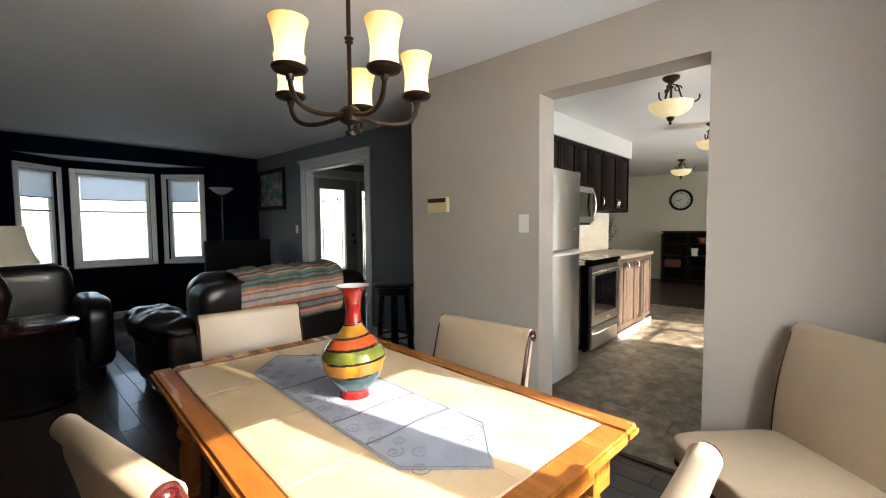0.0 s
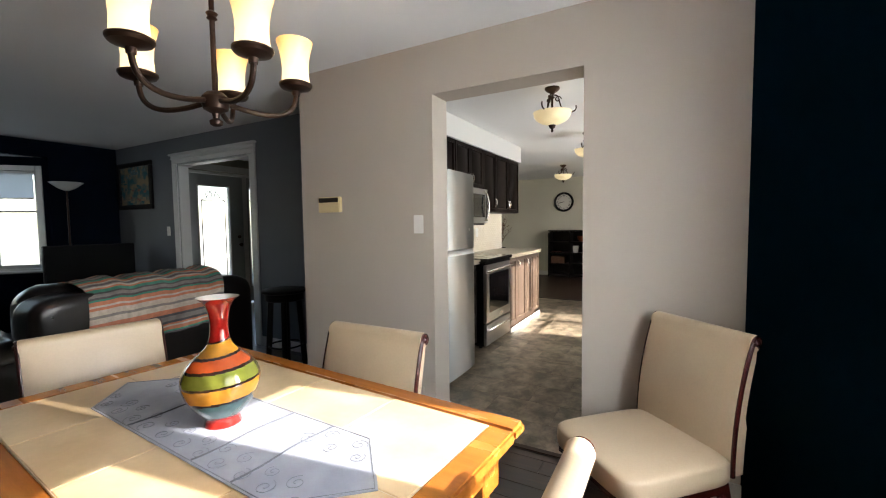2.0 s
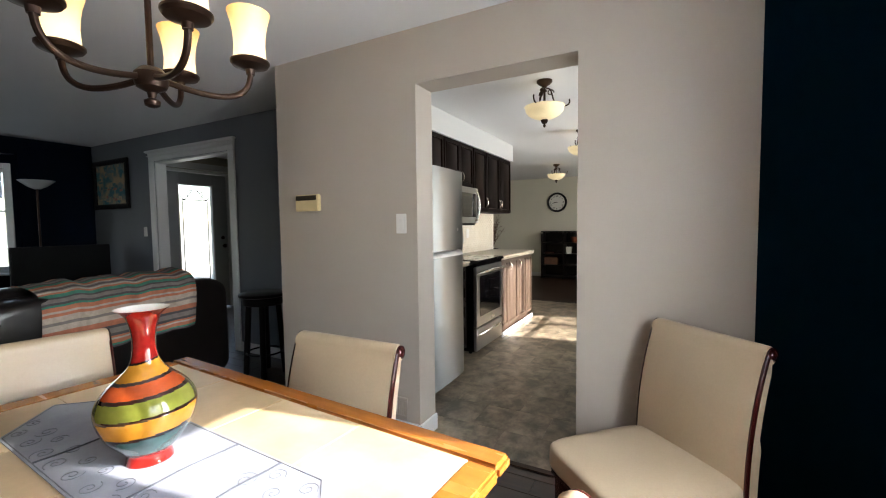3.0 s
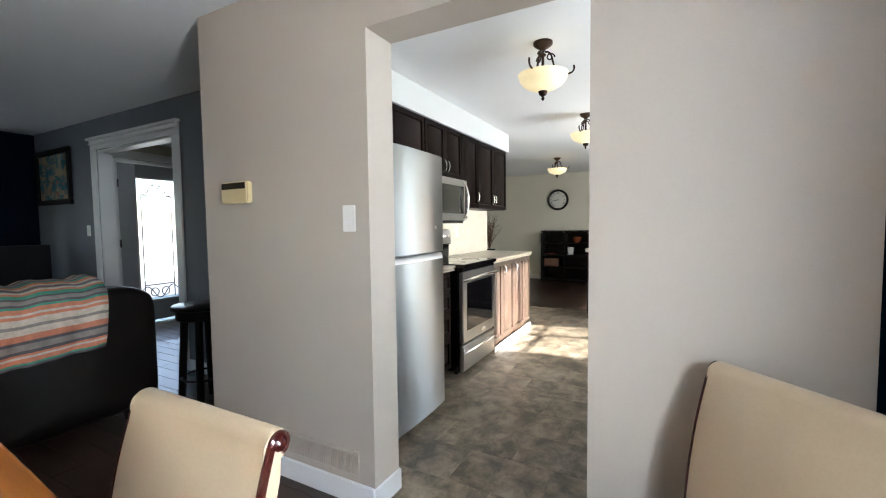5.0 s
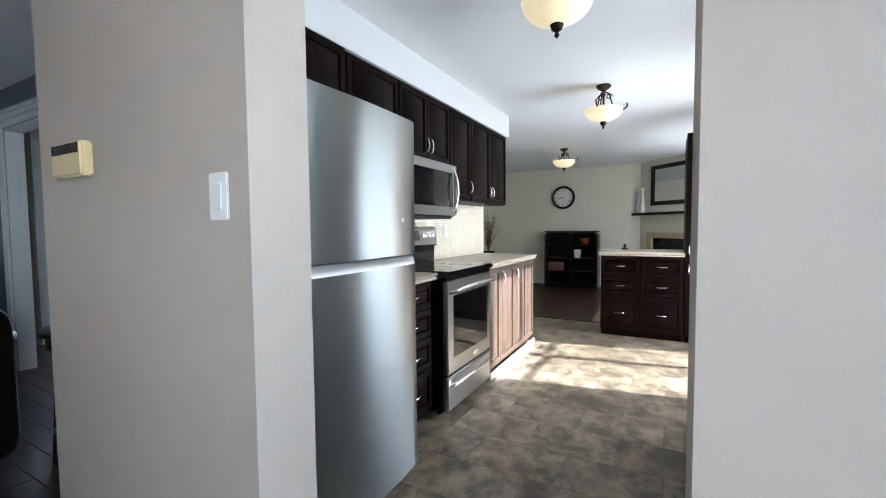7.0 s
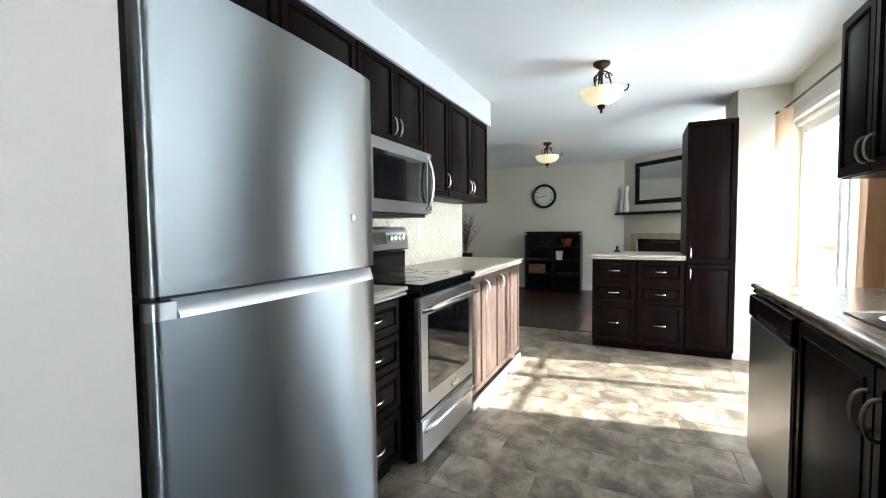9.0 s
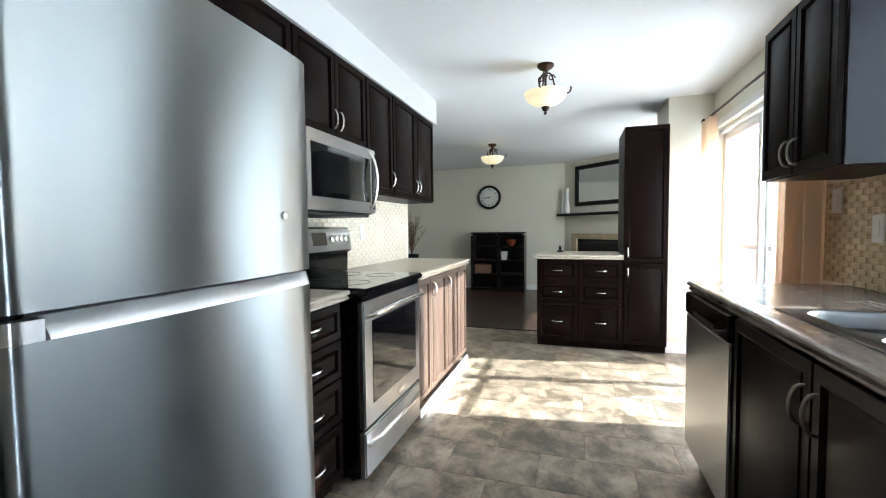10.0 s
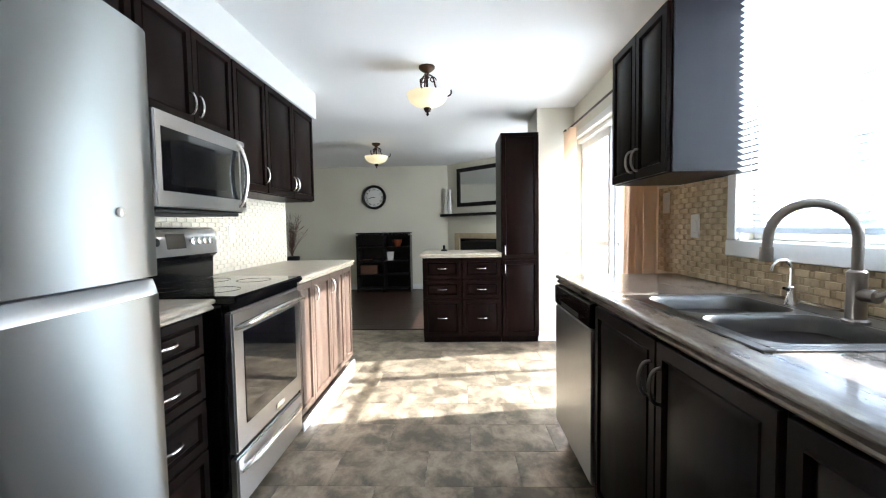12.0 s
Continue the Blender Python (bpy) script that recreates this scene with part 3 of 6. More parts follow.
def front_door():
    """Front door and side light in the foyer wall, facing +x."""
    m = facing("+x", -6.85)
    fr = tagged(new("door_frame"), "white painted front door frame", "door frame", kind="structure")
    for b in (box(6.551, 6.59, -0.1, 0.0, 0, 2.16, 0.003), box(7.55, 7.62, -0.1, 0.0, 0, 2.16, 0.003), box(7.95, 7.979, -0.1, 0.0, 0, 2.16, 0.003), box(6.59, 7.55, -0.1, 0, 2.12, 2.16, 0.003), box(7.62, 7.95, -0.1, 0, 2.12, 2.16, 0.003)):
        part("jamb", moved(b, m), M_TRIM, fr)
    for b in (box(6.46, 6.55, 0.001, 0.02, 0, 2.17, 0.004), box(7.98, 8.07, 0.001, 0.02, 0, 2.17, 0.004), box(6.46, 8.07, 0.001, 0.02, 2.171, 2.27, 0.004)):
        part("door_trim", moved(b, m), M_TRIM, fr)

    def leaf(name, a, b, g0, g1, z0, z1, label):
        d = tagged(new(name), label, "front door", kind="structure")
        for bx in (box(a, g0, -0.06, -0.015, 0.02, 2.115, 0.003), box(g1, b, -0.06, -0.015, 0.02, 2.115, 0.003), box(g0, g1, -0.06, -0.015, 0.02, z0, 0.003), box(g0, g1, -0.06, -0.015, z1, 2.115, 0.003)):
            part("stile", moved(bx, m), M_DOORP, d)
        p = part("pane", moved(box(g0, g1, -0.042, -0.036, z0, z1), m), M_PANE, d, "leaded glass pane", False)
        p.visible_shadow = False
        for bx in (box(g0, g1, -0.014, -0.002, z1 - 0.001, z1 + 0.022, 0.004), box(g0, g1, -0.014, -0.002, z0 - 0.022, z0 + 0.001, 0.004), box(g0 - 0.02, g0, -0.014, -0.002, z0 - 0.022, z1 + 0.022, 0.004), box(g1, g1 + 0.02, -0.014, -0.002, z0 - 0.022, z1 + 0.022, 0.004)):
            part("glazing_bead", moved(bx, m), M_TRIM, d)
        w = g1 - g0
        inset = min(0.06, w * 0.2)
        lines = [[(g0 + inset, z0 + 0.02), (g0 + inset, z1 - 0.22)], [(g1 - inset, z0 + 0.02), (g1 - inset, z1 - 0.22)], [(g0 + inset, z1 - 0.22), (g1 - inset, z1 - 0.22)], [(g0 + inset, z0 + 0.2), (g1 - inset, z0 + 0.2)]]
        c, r = (g0 + g1) / 2, w * 0.2
        for zc, up in ((z1 - 0.13, 1), (z0 + 0.1, -1)):
            for sx in (-1, 1):
                lines.append([(c + sx * (0.02 + r * 0.5) + r * 0.5 * math.cos(a2), zc + r * 0.55 * math.sin(a2)) for a2 in (i * math.pi / 7 for i in range(15))])
                lines.append([(c + sx * w * 0.46 * s, zc + up * 0.08 * math.cos(s * 4.4)) for s in (i / 10 for i in range(11))])
        for ln in lines:
            part("lead_came", moved(tube([(u, -0.034, z) for u, z in ln], 0.0065, 6), m), M_LEAD, d)
        return d

    d = leaf("door_1", 6.592, 7.548, 6.80, 7.30, 0.30, 1.93, "grey-white front door with a leaded glass panel")
    part("door_knob", moved(lathe([(0.012, 0), (0.012, 0.03), (0.03, 0.04), (0.032, 0.055), (0.02, 0.07)], n=16), m @ Matrix.Translation((7.46, -0.014, 1.0)) @ pose(0, 0, 0, -90)), M_BRONZE, d, "dark bronze knob")
    part("deadbolt", moved(lathe([(0.028, 0), (0.028, 0.015), (0.015, 0.025)], n=16), m @ Matrix.Translation((7.46, -0.014, 1.13)) @ pose(0, 0, 0, -90)), M_BRONZE, d)
    for z in (0.3, 1.08, 1.85):
        part("hinge", moved(box(6.575, 6.6, -0.014, 0.0, z - 0.05, z + 0.05, 0.002), m), M_BRONZE, d)
    leaf("side_light", 7.622, 7.948, 7.67, 7.90, 0.30, 1.93, "narrow leaded glass side light")


front_door()

# ---- kitchen cabinets ----


def panel_front(u0, u1, z0, z1, t=0.02, rail=0.05):
    """A raised-panel front of (along, outward, up), standing out from 0."""
    bm = box(u0, u1, 0, t, z0, z1, 0.002)
    f = max(bm.faces, key=lambda f: (f.calc_center_median().y, f.calc_area()))
    rail = min(rail, (u1 - u0) * 0.26, (z1 - z0) * 0.26)
    bmesh.ops.inset_region(bm, faces=[f], thickness=rail)
    bmesh.ops.inset_region(bm, faces=[f], thickness=0.004, depth=0.004)
    bmesh.ops.inset_region(bm, faces=[f], thickness=0.007, depth=-0.014)
    bmesh.ops.inset_region(bm, faces=[f], thickness=0.004, depth=0.0)
    bmesh.ops.inset_region(bm, faces=[f], thickness=min(0.024, (u1 - u0) * 0.08, (z1 - z0) * 0.08), depth=0.009)
    return bm


def arch_handle(u, z, vertical=True, length=0.1, d=0.02):
    fine = [(-length / 2 * math.cos(math.pi * k / 16), 0.032 * math.sin(math.pi * k / 16) ** 0.75) for k in range(17)]
    return tube([((u, d + o, z + s) if vertical else (u + s, d + o, z)) for s, o in fine], 0.0055, 8)


def cabinet(name, way, plane, u0, u1, z0, z1, depth, fronts, label, wood=None, kick=0.0, group="kitchen cabinets", metal=None):
    """fronts: (u0, u1, z0, z1, handle) with handle None or (u, z, vertical). plane: where the body's front stands."""
    wood = wood or M_ESP
    m = facing(way, plane)
    base = m @ Vector(((u0 + u1) / 2, -depth / 2, z0))
    ob = thing(name, label, "cabinet", base, group)
    part("body", moved(box(u0, u1, -depth, 0, z0 + kick, z1, 0.002), m), wood, ob)
    if kick:
        part("toe_kick", moved(box(u0 + 0.001, u1 - 0.001, -depth, -0.05, z0 + 0.001, z0 + kick - 0.001), m), wood, ob)
    for a, b, lo, hi, hd in fronts:
        nm = "drawer_front" if hi - lo < 0.36 and kick else "door"
        fr = part(nm, moved(panel_front(a + 0.002, b - 0.002, lo + 0.002, hi - 0.002), m), wood, ob)
        if hd:
            part("handle", moved(arch_handle(*hd), m), metal or M_CHROME, fr, "nickel arch handle")
    return ob


UB, UT, UX = 1.44, 2.173, -2.53
cabinet("wall_cabinet", "+x", UX, 5.52, 6.40, 1.80, UT, 0.279, [(5.525, 5.96, 1.805, UT, (5.93, 1.88, True)), (5.96, 6.395, 1.805, UT, (5.99, 1.88, True))], "espresso wall cabinet above the refrigerator")
cabinet("wall_cabinet", "+x", UX, 6.402, 6.893, UB, UT, 0.279, [(6.405, 6.89, UB + 0.005, UT - 0.01, (6.44, UB + 0.12, True))], "espresso wall cabinet with a raised panel door")
cabinet("wall_cabinet", "+x", UX, 6.895, 7.602, 1.70, UT, 0.279, [(6.90, 7.25, 1.705, UT - 0.01, (7.22, 1.80, True)), (7.25, 7.598, 1.705, UT - 0.01, (7.28, 1.80, True))], "espresso wall cabinet above the microwave")
cabinet("wall_cabinet", "+x", UX, 7.604, 8.0, UB, UT, 0.279, [(7.61, 7.995, UB + 0.005, UT - 0.01, (7.96, UB + 0.12, True))], "espresso wall cabinet with a raised panel door")
cabinet("wall_cabinet", "+x", UX, 8.002, 8.89, UB, UT, 0.279, [(8.008, 8.437, UB + 0.005, UT - 0.01, (8.405, UB + 0.11, True)), (8.437, 8.885, UB + 0.005, UT - 0.01, (8.47, UB + 0.11, True))], "espresso double door wall cabinet")
BX = -2.225
cabinet("drawer_cabinet", "+x", -2.29, 6.40, 6.87, 0, 0.888, 0.50, [(6.405, 6.865, a, b, (6.64, (a + b) / 2 + 0.01, False)) for a, b in ((0.09, 0.34), (0.345, 0.54), (0.545, 0.715), (0.72, 0.88))], "espresso four-drawer base cabinet between stove and refrigerator", kick=0.08)
cabinet("base_cabinet", "+x", BX, 7.645, 8.87, 0, 0.888, 0.58, [(7.65, 7.90, 0.09, 0.88, None), (7.90, 8.26, 0.09, 0.88, (7.935, 0.79, True)), (8.26, 8.62, 0.09, 0.88, (8.29, 0.79, True)), (8.62, 8.865, 0.09, 0.88, None)], "base cabinet with panel doors, its sunlit brown put into the colour", wood=M_ESPSUN, kick=0.08)
CAB_N = (9.51, -1.632, -1.23, -0.824, -0.444)
_, a, b, c, d = CAB_N
dz = ((0.08, 0.465), (0.468, 0.668), (0.671, 0.89))
cabinet("drawer_cabinet", "-y", 9.53, a, c - 0.001, 0, 0.895, 0.55, [(p + 0.004, q - 0.004, lo, hi, ((p + q) / 2, (lo + hi) / 2, False)) for p, q in ((a, b), (b, c)) for lo, hi in dz], "espresso six-drawer base cabinet with a pale worktop", kick=0.07)
cabinet("pantry_cabinet", "-y", 9.53, c, d, 0, 2.14, 0.55, [(c + 0.004, d - 0.004, 0.08, 0.86, (c + 0.035, 0.77, True)), (c + 0.004, d - 0.004, 0.866, 2.135, (c + 0.035, 0.96, True))], "tall espresso pantry cabinet with two panel doors", kick=0.07)
RX = -0.70
cabinet("sink_cabinet", "-x", RX, 6.0, 6.965, 0, 0.888, 0.6, [(6.452, 6.96, 0.09, 0.88, (6.482, 0.76, True)), (6.005, 6.448, 0.09, 0.88, (6.418, 0.76, True))], "espresso sink base cabinet with two panel doors", kick=0.08, metal=M_NICKEL)
cabinet("base_cabinet", "-x", RX, 5.48, 5.998, 0, 0.888, 0.6, [(5.49, 5.99, 0.09, 0.88, None)], "espresso base cabinet with a panel door", kick=0.08)
end_cabinet = cabinet("wall_cabinet", "-x", -0.41, 6.998, 7.585, 1.41, 2.09, 0.342, [(7.29, 7.582, 1.413, 2.087, (7.32, 1.50, True)), (7.001, 7.288, 1.413, 2.087, (7.258, 1.50, True))], "espresso wall cabinet between sink window and patio door", metal=M_NICKEL)
# Added thin sheet, so that the cabinet end shows the window's bluish sheen.
part("side_panel", box(-0.405, -0.072, 6.9935, 6.9975, 1.413, 2.087), M_SIDESHEEN, end_cabinet, "side sheet carrying the window's bluish sheen")


def worktop(name, x0, x1, y0, y1, z0, z1, material, label, hole=None):
    ob = thing(name, label, "worktop", ((x0 + x1) / 2, (y0 + y1) / 2, z0))
    if hole:
        hx0, hx1, hy0, hy1 = hole
        bm = join(box(x0, hx0, y0, y1, z0, z1), box(hx1, x1, y0, y1, z0, z1), box(hx0, hx1, y0, hy0, z0, z1), box(hx0, hx1, hy1, y1, z0, z1))
        part("slab", bm, material, ob, smooth=False)
    else:
        part("slab", box(x0, x1, y0, y1, z0, z1, 0.006, 2), material, ob)
    return ob


def edge_trim(ob, p, q, z0, z1, material):
    """A rounded, stepped nosing along a worktop's front."""
    p, q = Vector((*p, 0)), Vector((*q, 0))
    L = (q - p).length
    prof = [(0, z0), (0.004, z0 - 0.006), (0.014, z0 - 0.004), (0.018, z0 + 0.002), (0.017, z0 + 0.008), (0.009, z0 + 0.013), (0.009, z0 + 0.018), (0.022, z0 + 0.021), (0.026, z0 + 0.026), (0.026, z1 - 0.007), (0.022, z1 - 0.002), (0.016, z1), (0, z1)]
    bm = extrude_profile(prof, 0, L)
    u = (q - p) / L
    part("nosing", moved(bm, Matrix(((u.x, u.y, 0, p.x), (u.y, -u.x, 0, p.y), (0, 0, 1, 0), (0, 0, 0, 1)))), material, ob)


w = worktop("worktop", -2.80, -2.205, 7.648, 8.905, 0.89, 0.93, M_LAM, "beige stone-look laminate worktop")
edge_trim(w, (-2.205, 7.648), (-2.205, 8.905), 0.89, 0.93, M_LAM)
w = worktop("worktop", -2.80, -2.275, 6.385, 6.918, 0.89, 0.93, M_LAM, "short beige stone-look laminate worktop")
edge_trim(w, (-2.275, 6.385), (-2.275, 6.918), 0.89, 0.93, M_LAM)
w = worktop("worktop", -1.65, -0.826, 9.515, 10.1, 0.897, 0.937, M_LAM, "pale laminate worktop on the drawer cabinet")
edge_trim(w, (-1.65, 9.515), (-0.826, 9.515), 0.897, 0.937, M_LAM)
w = worktop("worktop", -0.70, -0.07, 5.478, 7.61, 0.89, 0.93, M_LAMD, "grey-brown stone-look laminate worktop with a sink", hole=(-0.60, -0.20, 6.2, 6.86))
edge_trim(w, (-0.70, 7.61), (-0.70, 5.478), 0.89, 0.93, M_LAMD)


def fridge():
    ob = thing("refrigerator", "stainless steel top-freezer refrigerator beside the doorway", "refrigerator", (-2.42, 5.985, 0))
    part("case", box(-2.78, -2.14, 5.614, 6.345, 0.03, 1.70, 0.006), M_BLACKP, ob, "black side case")
    n, y0, y1 = 48, 5.610, 6.355

    def bulge(k):
        """How far the front stands out at a share k of the door's width: gently bowed, rolled in at both edges."""
        e = min(k / 0.03, 1, (1 - k) / 0.085)
        return 0.016 * (1 - (2 * k - 1) ** 2) + 0.0005 * math.sin(17 * k + 1) * min(1, 6 * k, 6 - 6 * k) + 0.017 * math.sqrt(max(0.0, 1 - (1 - e) ** 2))

    def shell(z0, z1, ya=y0, yb=y1):
        ks = [0.5 - 0.5 * math.cos(math.pi * i / n) for i in range(n + 1)]
        prof = [(y0 + (y1 - y0) * k, bulge(k)) for k in ks if ya <= y0 + (y1 - y0) * k <= yb]
        outline = [(y, d - 0.002) for y, d in prof] + [(prof[-1][0], -0.014), (prof[0][0], -0.014)]
        bm = extrude_profile([(d, y) for y, d in outline], z0, z1)
        bm = moved(bm, Matrix(((0, 1, 0, -2.065), (0, 0, 1, 0), (1, 0, 0, 0), (0, 0, 0, 1))))
        bmesh.ops.recalc_face_normals(bm, faces=bm.faces[:])
        return bm

    d = part("fridge_door", shell(0.06, 1.043), M_STEEL, ob)
    part("grip_cap", shell(1.0435, 1.078, y0, y0 + 0.055), M_STEELV, d, "grey end cap of the grip")
    # a slanted pocket grip, deepest at its upper edge
    bm = bmesh.new()
    rows = []
    for i in range(n + 1):
        k = 0.075 + 0.925 * i / n
        y, o = y0 + (y1 - y0) * k, bulge(k)
        deep = 0.03 * min(1, (1 - k) / 0.12 + 0.35)
        rows.append([bm.verts.new((-2.065 + o - 0.002 - q, y, z)) for q, z in ((0.0, 1.0435), (0.001, 1.049), (deep * 0.35, 1.062), (deep, 1.080), (deep + 0.03, 1.081), (0.09, 1.0435))])
    for p, q in zip(rows, rows[1:]):
        for j in range(6):
            bm.faces.new((p[j], q[j], q[(j + 1) % 6], p[(j + 1) % 6]))
    bm.faces.new(rows[0])
    bm.faces.new(rows[-1][::-1])
    bmesh.ops.recalc_face_normals(bm, faces=bm.faces[:])
    part("door_grip", bm, M_GRIP, d, "bright steel pocket grip")
    f = part("freezer_door", shell(1.09, 1.712), M_STEEL, ob)
    for pr, lo, hi in ((d, 0.062, 1.042), (f, 1.092, 1.71)):
        part("door_liner", box(-2.137, -2.0795, y0 + 0.002, y1 - 0.003, lo, hi, 0.002), M_BLACKP, pr, "black door edge")
    part("badge", moved(lathe([(0.011, 0), (0.011, 0.002), (0.008, 0.003)], n=18), Matrix.Translation((-2.065 + bulge(0.81), y0 + 0.81 * (y1 - y0), 1.25)) @ pose(0, 0, 0, 0, 90)), M_STEELV, f, "small round steel badge")
    part("middle_hinge", box(-2.15, -2.075, y0 - 0.001, y0 + 0.03, 1.0785, 1.0895, 0.002), M_BLACKP, ob)
    for y in (5.68, 6.31):
        part("foot", lathe([(0.022, 0), (0.022, 0.035)], -2.16, y, 0, 12), M_BLACKP, ob)
        part("hinge_cover", box(-2.17, -2.07, y - 0.04, y + 0.04, 1.7135, 1.728, 0.004), M_BLACKP, ob)


fridge()


struct("baseboard_cabinet", box(BX + 0.021, BX + 0.033, 7.66, 8.87, 0.0, 0.055, 0.003), M_TRIM, "white toe board along the sunlit base cabinet", "baseboard")


def stove():
    y0, y1, xf = 6.925, 7.64, -2.19
    ob = thing("stove", "stainless steel electric range with a black glass cooktop", "stove", (-2.5, (y0 + y1) / 2, 0))
    part("case", box(-2.79, -2.225, y0, y1, 0.03, 0.905, 0.004), M_BLACK, ob, "black enamelled case")
    part("cooktop", box(-2.79, -2.165, y0 - 0.002, y1 + 0.002, 0.906, 0.938, 0.008, 2), M_COOKTOP, ob, "black glass cooktop")
    for x, y, r in ((-2.36, 7.11, 0.1), (-2.36, 7.46, 0.085), (-2.6, 7.11, 0.075), (-2.6, 7.46, 0.1)):
        part("burner_ring", tube([(x + r * math.cos(t), y + r * math.sin(t), 0.9384) for t in (k * math.pi / 20 for k in range(41))], 0.0011, 5), M_LCD, ob)
    m = facing("+x", -2.225)
    door = part("oven_door", moved(box(y0 + 0.004, y1 - 0.004, 0, 0.035, 0.27, 0.87, 0.008, 2), m), M_STEELV, ob)
    part("oven_window", moved(box(y0 + 0.085, y1 - 0.07, 0.033, 0.038, 0.37, 0.775, 0.003), m), M_DARKGLASS, door, "dark glass oven window")
    hb = [(y0 + 0.03, 0.03, 0.80), (y0 + 0.05, 0.075, 0.815), (y0 + 0.2, 0.085, 0.825), ((y0 + y1) / 2, 0.088, 0.828), (y1 - 0.2, 0.085, 0.825), (y1 - 0.05, 0.075, 0.815), (y1 - 0.03, 0.03, 0.80)]
    part("oven_handle", moved(tube(hb, 0.014, 12), m), M_CHROME, door)
    part("badge", moved(box(7.30, 7.39, 0.0355, 0.039, 0.30, 0.33, 0.002), m), M_CHROME, door)
    dr = part("drawer", moved(box(y0 + 0.004, y1 - 0.004, 0, 0.035, 0.035, 0.255, 0.008, 2), m), M_STEELV, ob)
    part("drawer_handle", moved(tube([(y0 + 0.03, 0.03, 0.19), (y0 + 0.1, 0.06, 0.205), ((y0 + y1) / 2, 0.068, 0.212), (y1 - 0.1, 0.06, 0.205), (y1 - 0.03, 0.03, 0.19)], 0.013, 12), m), M_CHROME, dr)
    part("trim", moved(box(y0, y1, 0, 0.03, 0.872, 0.904, 0.004), m), M_BLACK, ob)
    bp = part("back_panel", extrude_profile([(-2.795, 0.94), (-2.69, 0.94), (-2.685, 1.06), (-2.66, 1.075), (-2.68, 1.215), (-2.70, 1.225), (-2.795, 1.225)], 0, y1 - y0), M_BLACK, None)
    for v in bp.data.vertices:
        x, y, z = v.co
        v.co = (y, y0 + x, z)
    bp.data.flip_normals()
    bp.parent = ob
    bp.data.transform(Matrix.Translation(-ob.location))
    tilt = Matrix.Translation((-2.652, 0, 1.077)) @ pose(0, 0, 0, 0, -8)
    part("control_panel", moved(box(-0.004, 0.004, y0 + 0.01, y1 - 0.01, 0.004, 0.138, 0.002), tilt), M_STEELV, ob, "grey steel control panel")
    part("display", moved(box(0.003, 0.006, 7.22, 7.36, 0.04, 0.115, 0.002), tilt), M_LCD, ob)
    for y in (6.99, 7.06, 7.13, 7.40, 7.45, 7.50, 7.55):
        part("knob", moved(lathe([(0.022, 0), (0.02, 0.022), (0.015, 0.024)], n=18), tilt @ Matrix.Translation((0.004, y, 0.075)) @ pose(0, 0, 0, 0, 90)), M_CHROME if y > 7.38 else M_BLACKP, ob)
    for y in (y0 + 0.05, y1 - 0.05):
        part("foot", lathe([(0.018, 0), (0.018, 0.035)], -2.28, y, 0, 12), M_BLACKP, ob)


stove()


def microwave():
    y0, y1, z0, z1 = 6.897, 7.60, 1.30, 1.695
    m = facing("+x", -2.482)
    ob = thing("microwave", "stainless over-the-range microwave oven", "microwave", (-2.6, 7.25, z0))
    part("case", box(-2.80, -2.482, y0, y1, z0, z1, 0.004), M_BLACKP, ob, "dark metal case")
    part("vent_base", box(-2.78, -2.47, y0 + 0.01, y1 - 0.06, z0 - 0.02, z0 - 0.001, 0.004), M_BLACKP, ob)
    d = part("door", moved(box(y0, y1 - 0.002, 0.001, 0.03, z0 + 0.005, z1 - 0.002, 0.006, 2), m), M_STEELV, ob)
    part("door_glass", moved(box(y0 + 0.035, y1 - 0.075, 0.029, 0.033, z0 + 0.07, z1 - 0.065, 0.003), m), M_DARKGLASS, d, "dark glass door window")
    part("window_mesh", moved(box(y0 + 0.085, y1 - 0.20, 0.0332, 0.0345, z0 + 0.10, z1 - 0.11, 0.001), m), M_BLACK, d)
    part("control_strip", moved(box(y1 - 0.055, y1 - 0.012, 0.029, 0.033, z0 + 0.03, z1 - 0.03, 0.003), m), M_BLACK, d)
    hx = y1 - 0.085
    part("door_handle", moved(tube([(hx + 0.012 * math.sin(math.pi * k / 14), 0.03 + 0.045 * math.sin(math.pi * k / 14) ** 0.6, z0 + 0.03 + (z1 - z0 - 0.055) * k / 14) for k in range(15)], 0.012, 12), m), M_CHROME, d, "curved steel handle")


microwave()


def dishwasher():
    m = facing("-x", -0.70)
    y0, y1 = 6.972, 7.59
    ob = thing("dishwasher", "stainless steel dishwasher under the worktop", "dishwasher", (-0.4, (y0 + y1) / 2, 0))
    part("case", box(-0.70, -0.1, y0, y1, 0.1, 0.885, 0.003), M_BLACKP, ob)
    part("door", moved(box(y0 + 0.004, y1 - 0.004, 0.001, 0.03, 0.12, 0.775, 0.006, 2), m), M_STEELV, ob)
    part("control_panel", moved(box(y0 + 0.004, y1 - 0.004, 0.001, 0.036, 0.78, 0.882, 0.005, 2), m), M_BLACK, ob, "black control panel")
    part("handle_recess", moved(box(y0 + 0.16, y1 - 0.16, 0.0355, 0.039, 0.79, 0.812, 0.003), m), M_BLACKP, ob)
    part("toe_kick", box(-0.66, -0.12, y0 + 0.004, y1 - 0.004, 0.001, 0.099), M_BLACKP, ob)


dishwasher()


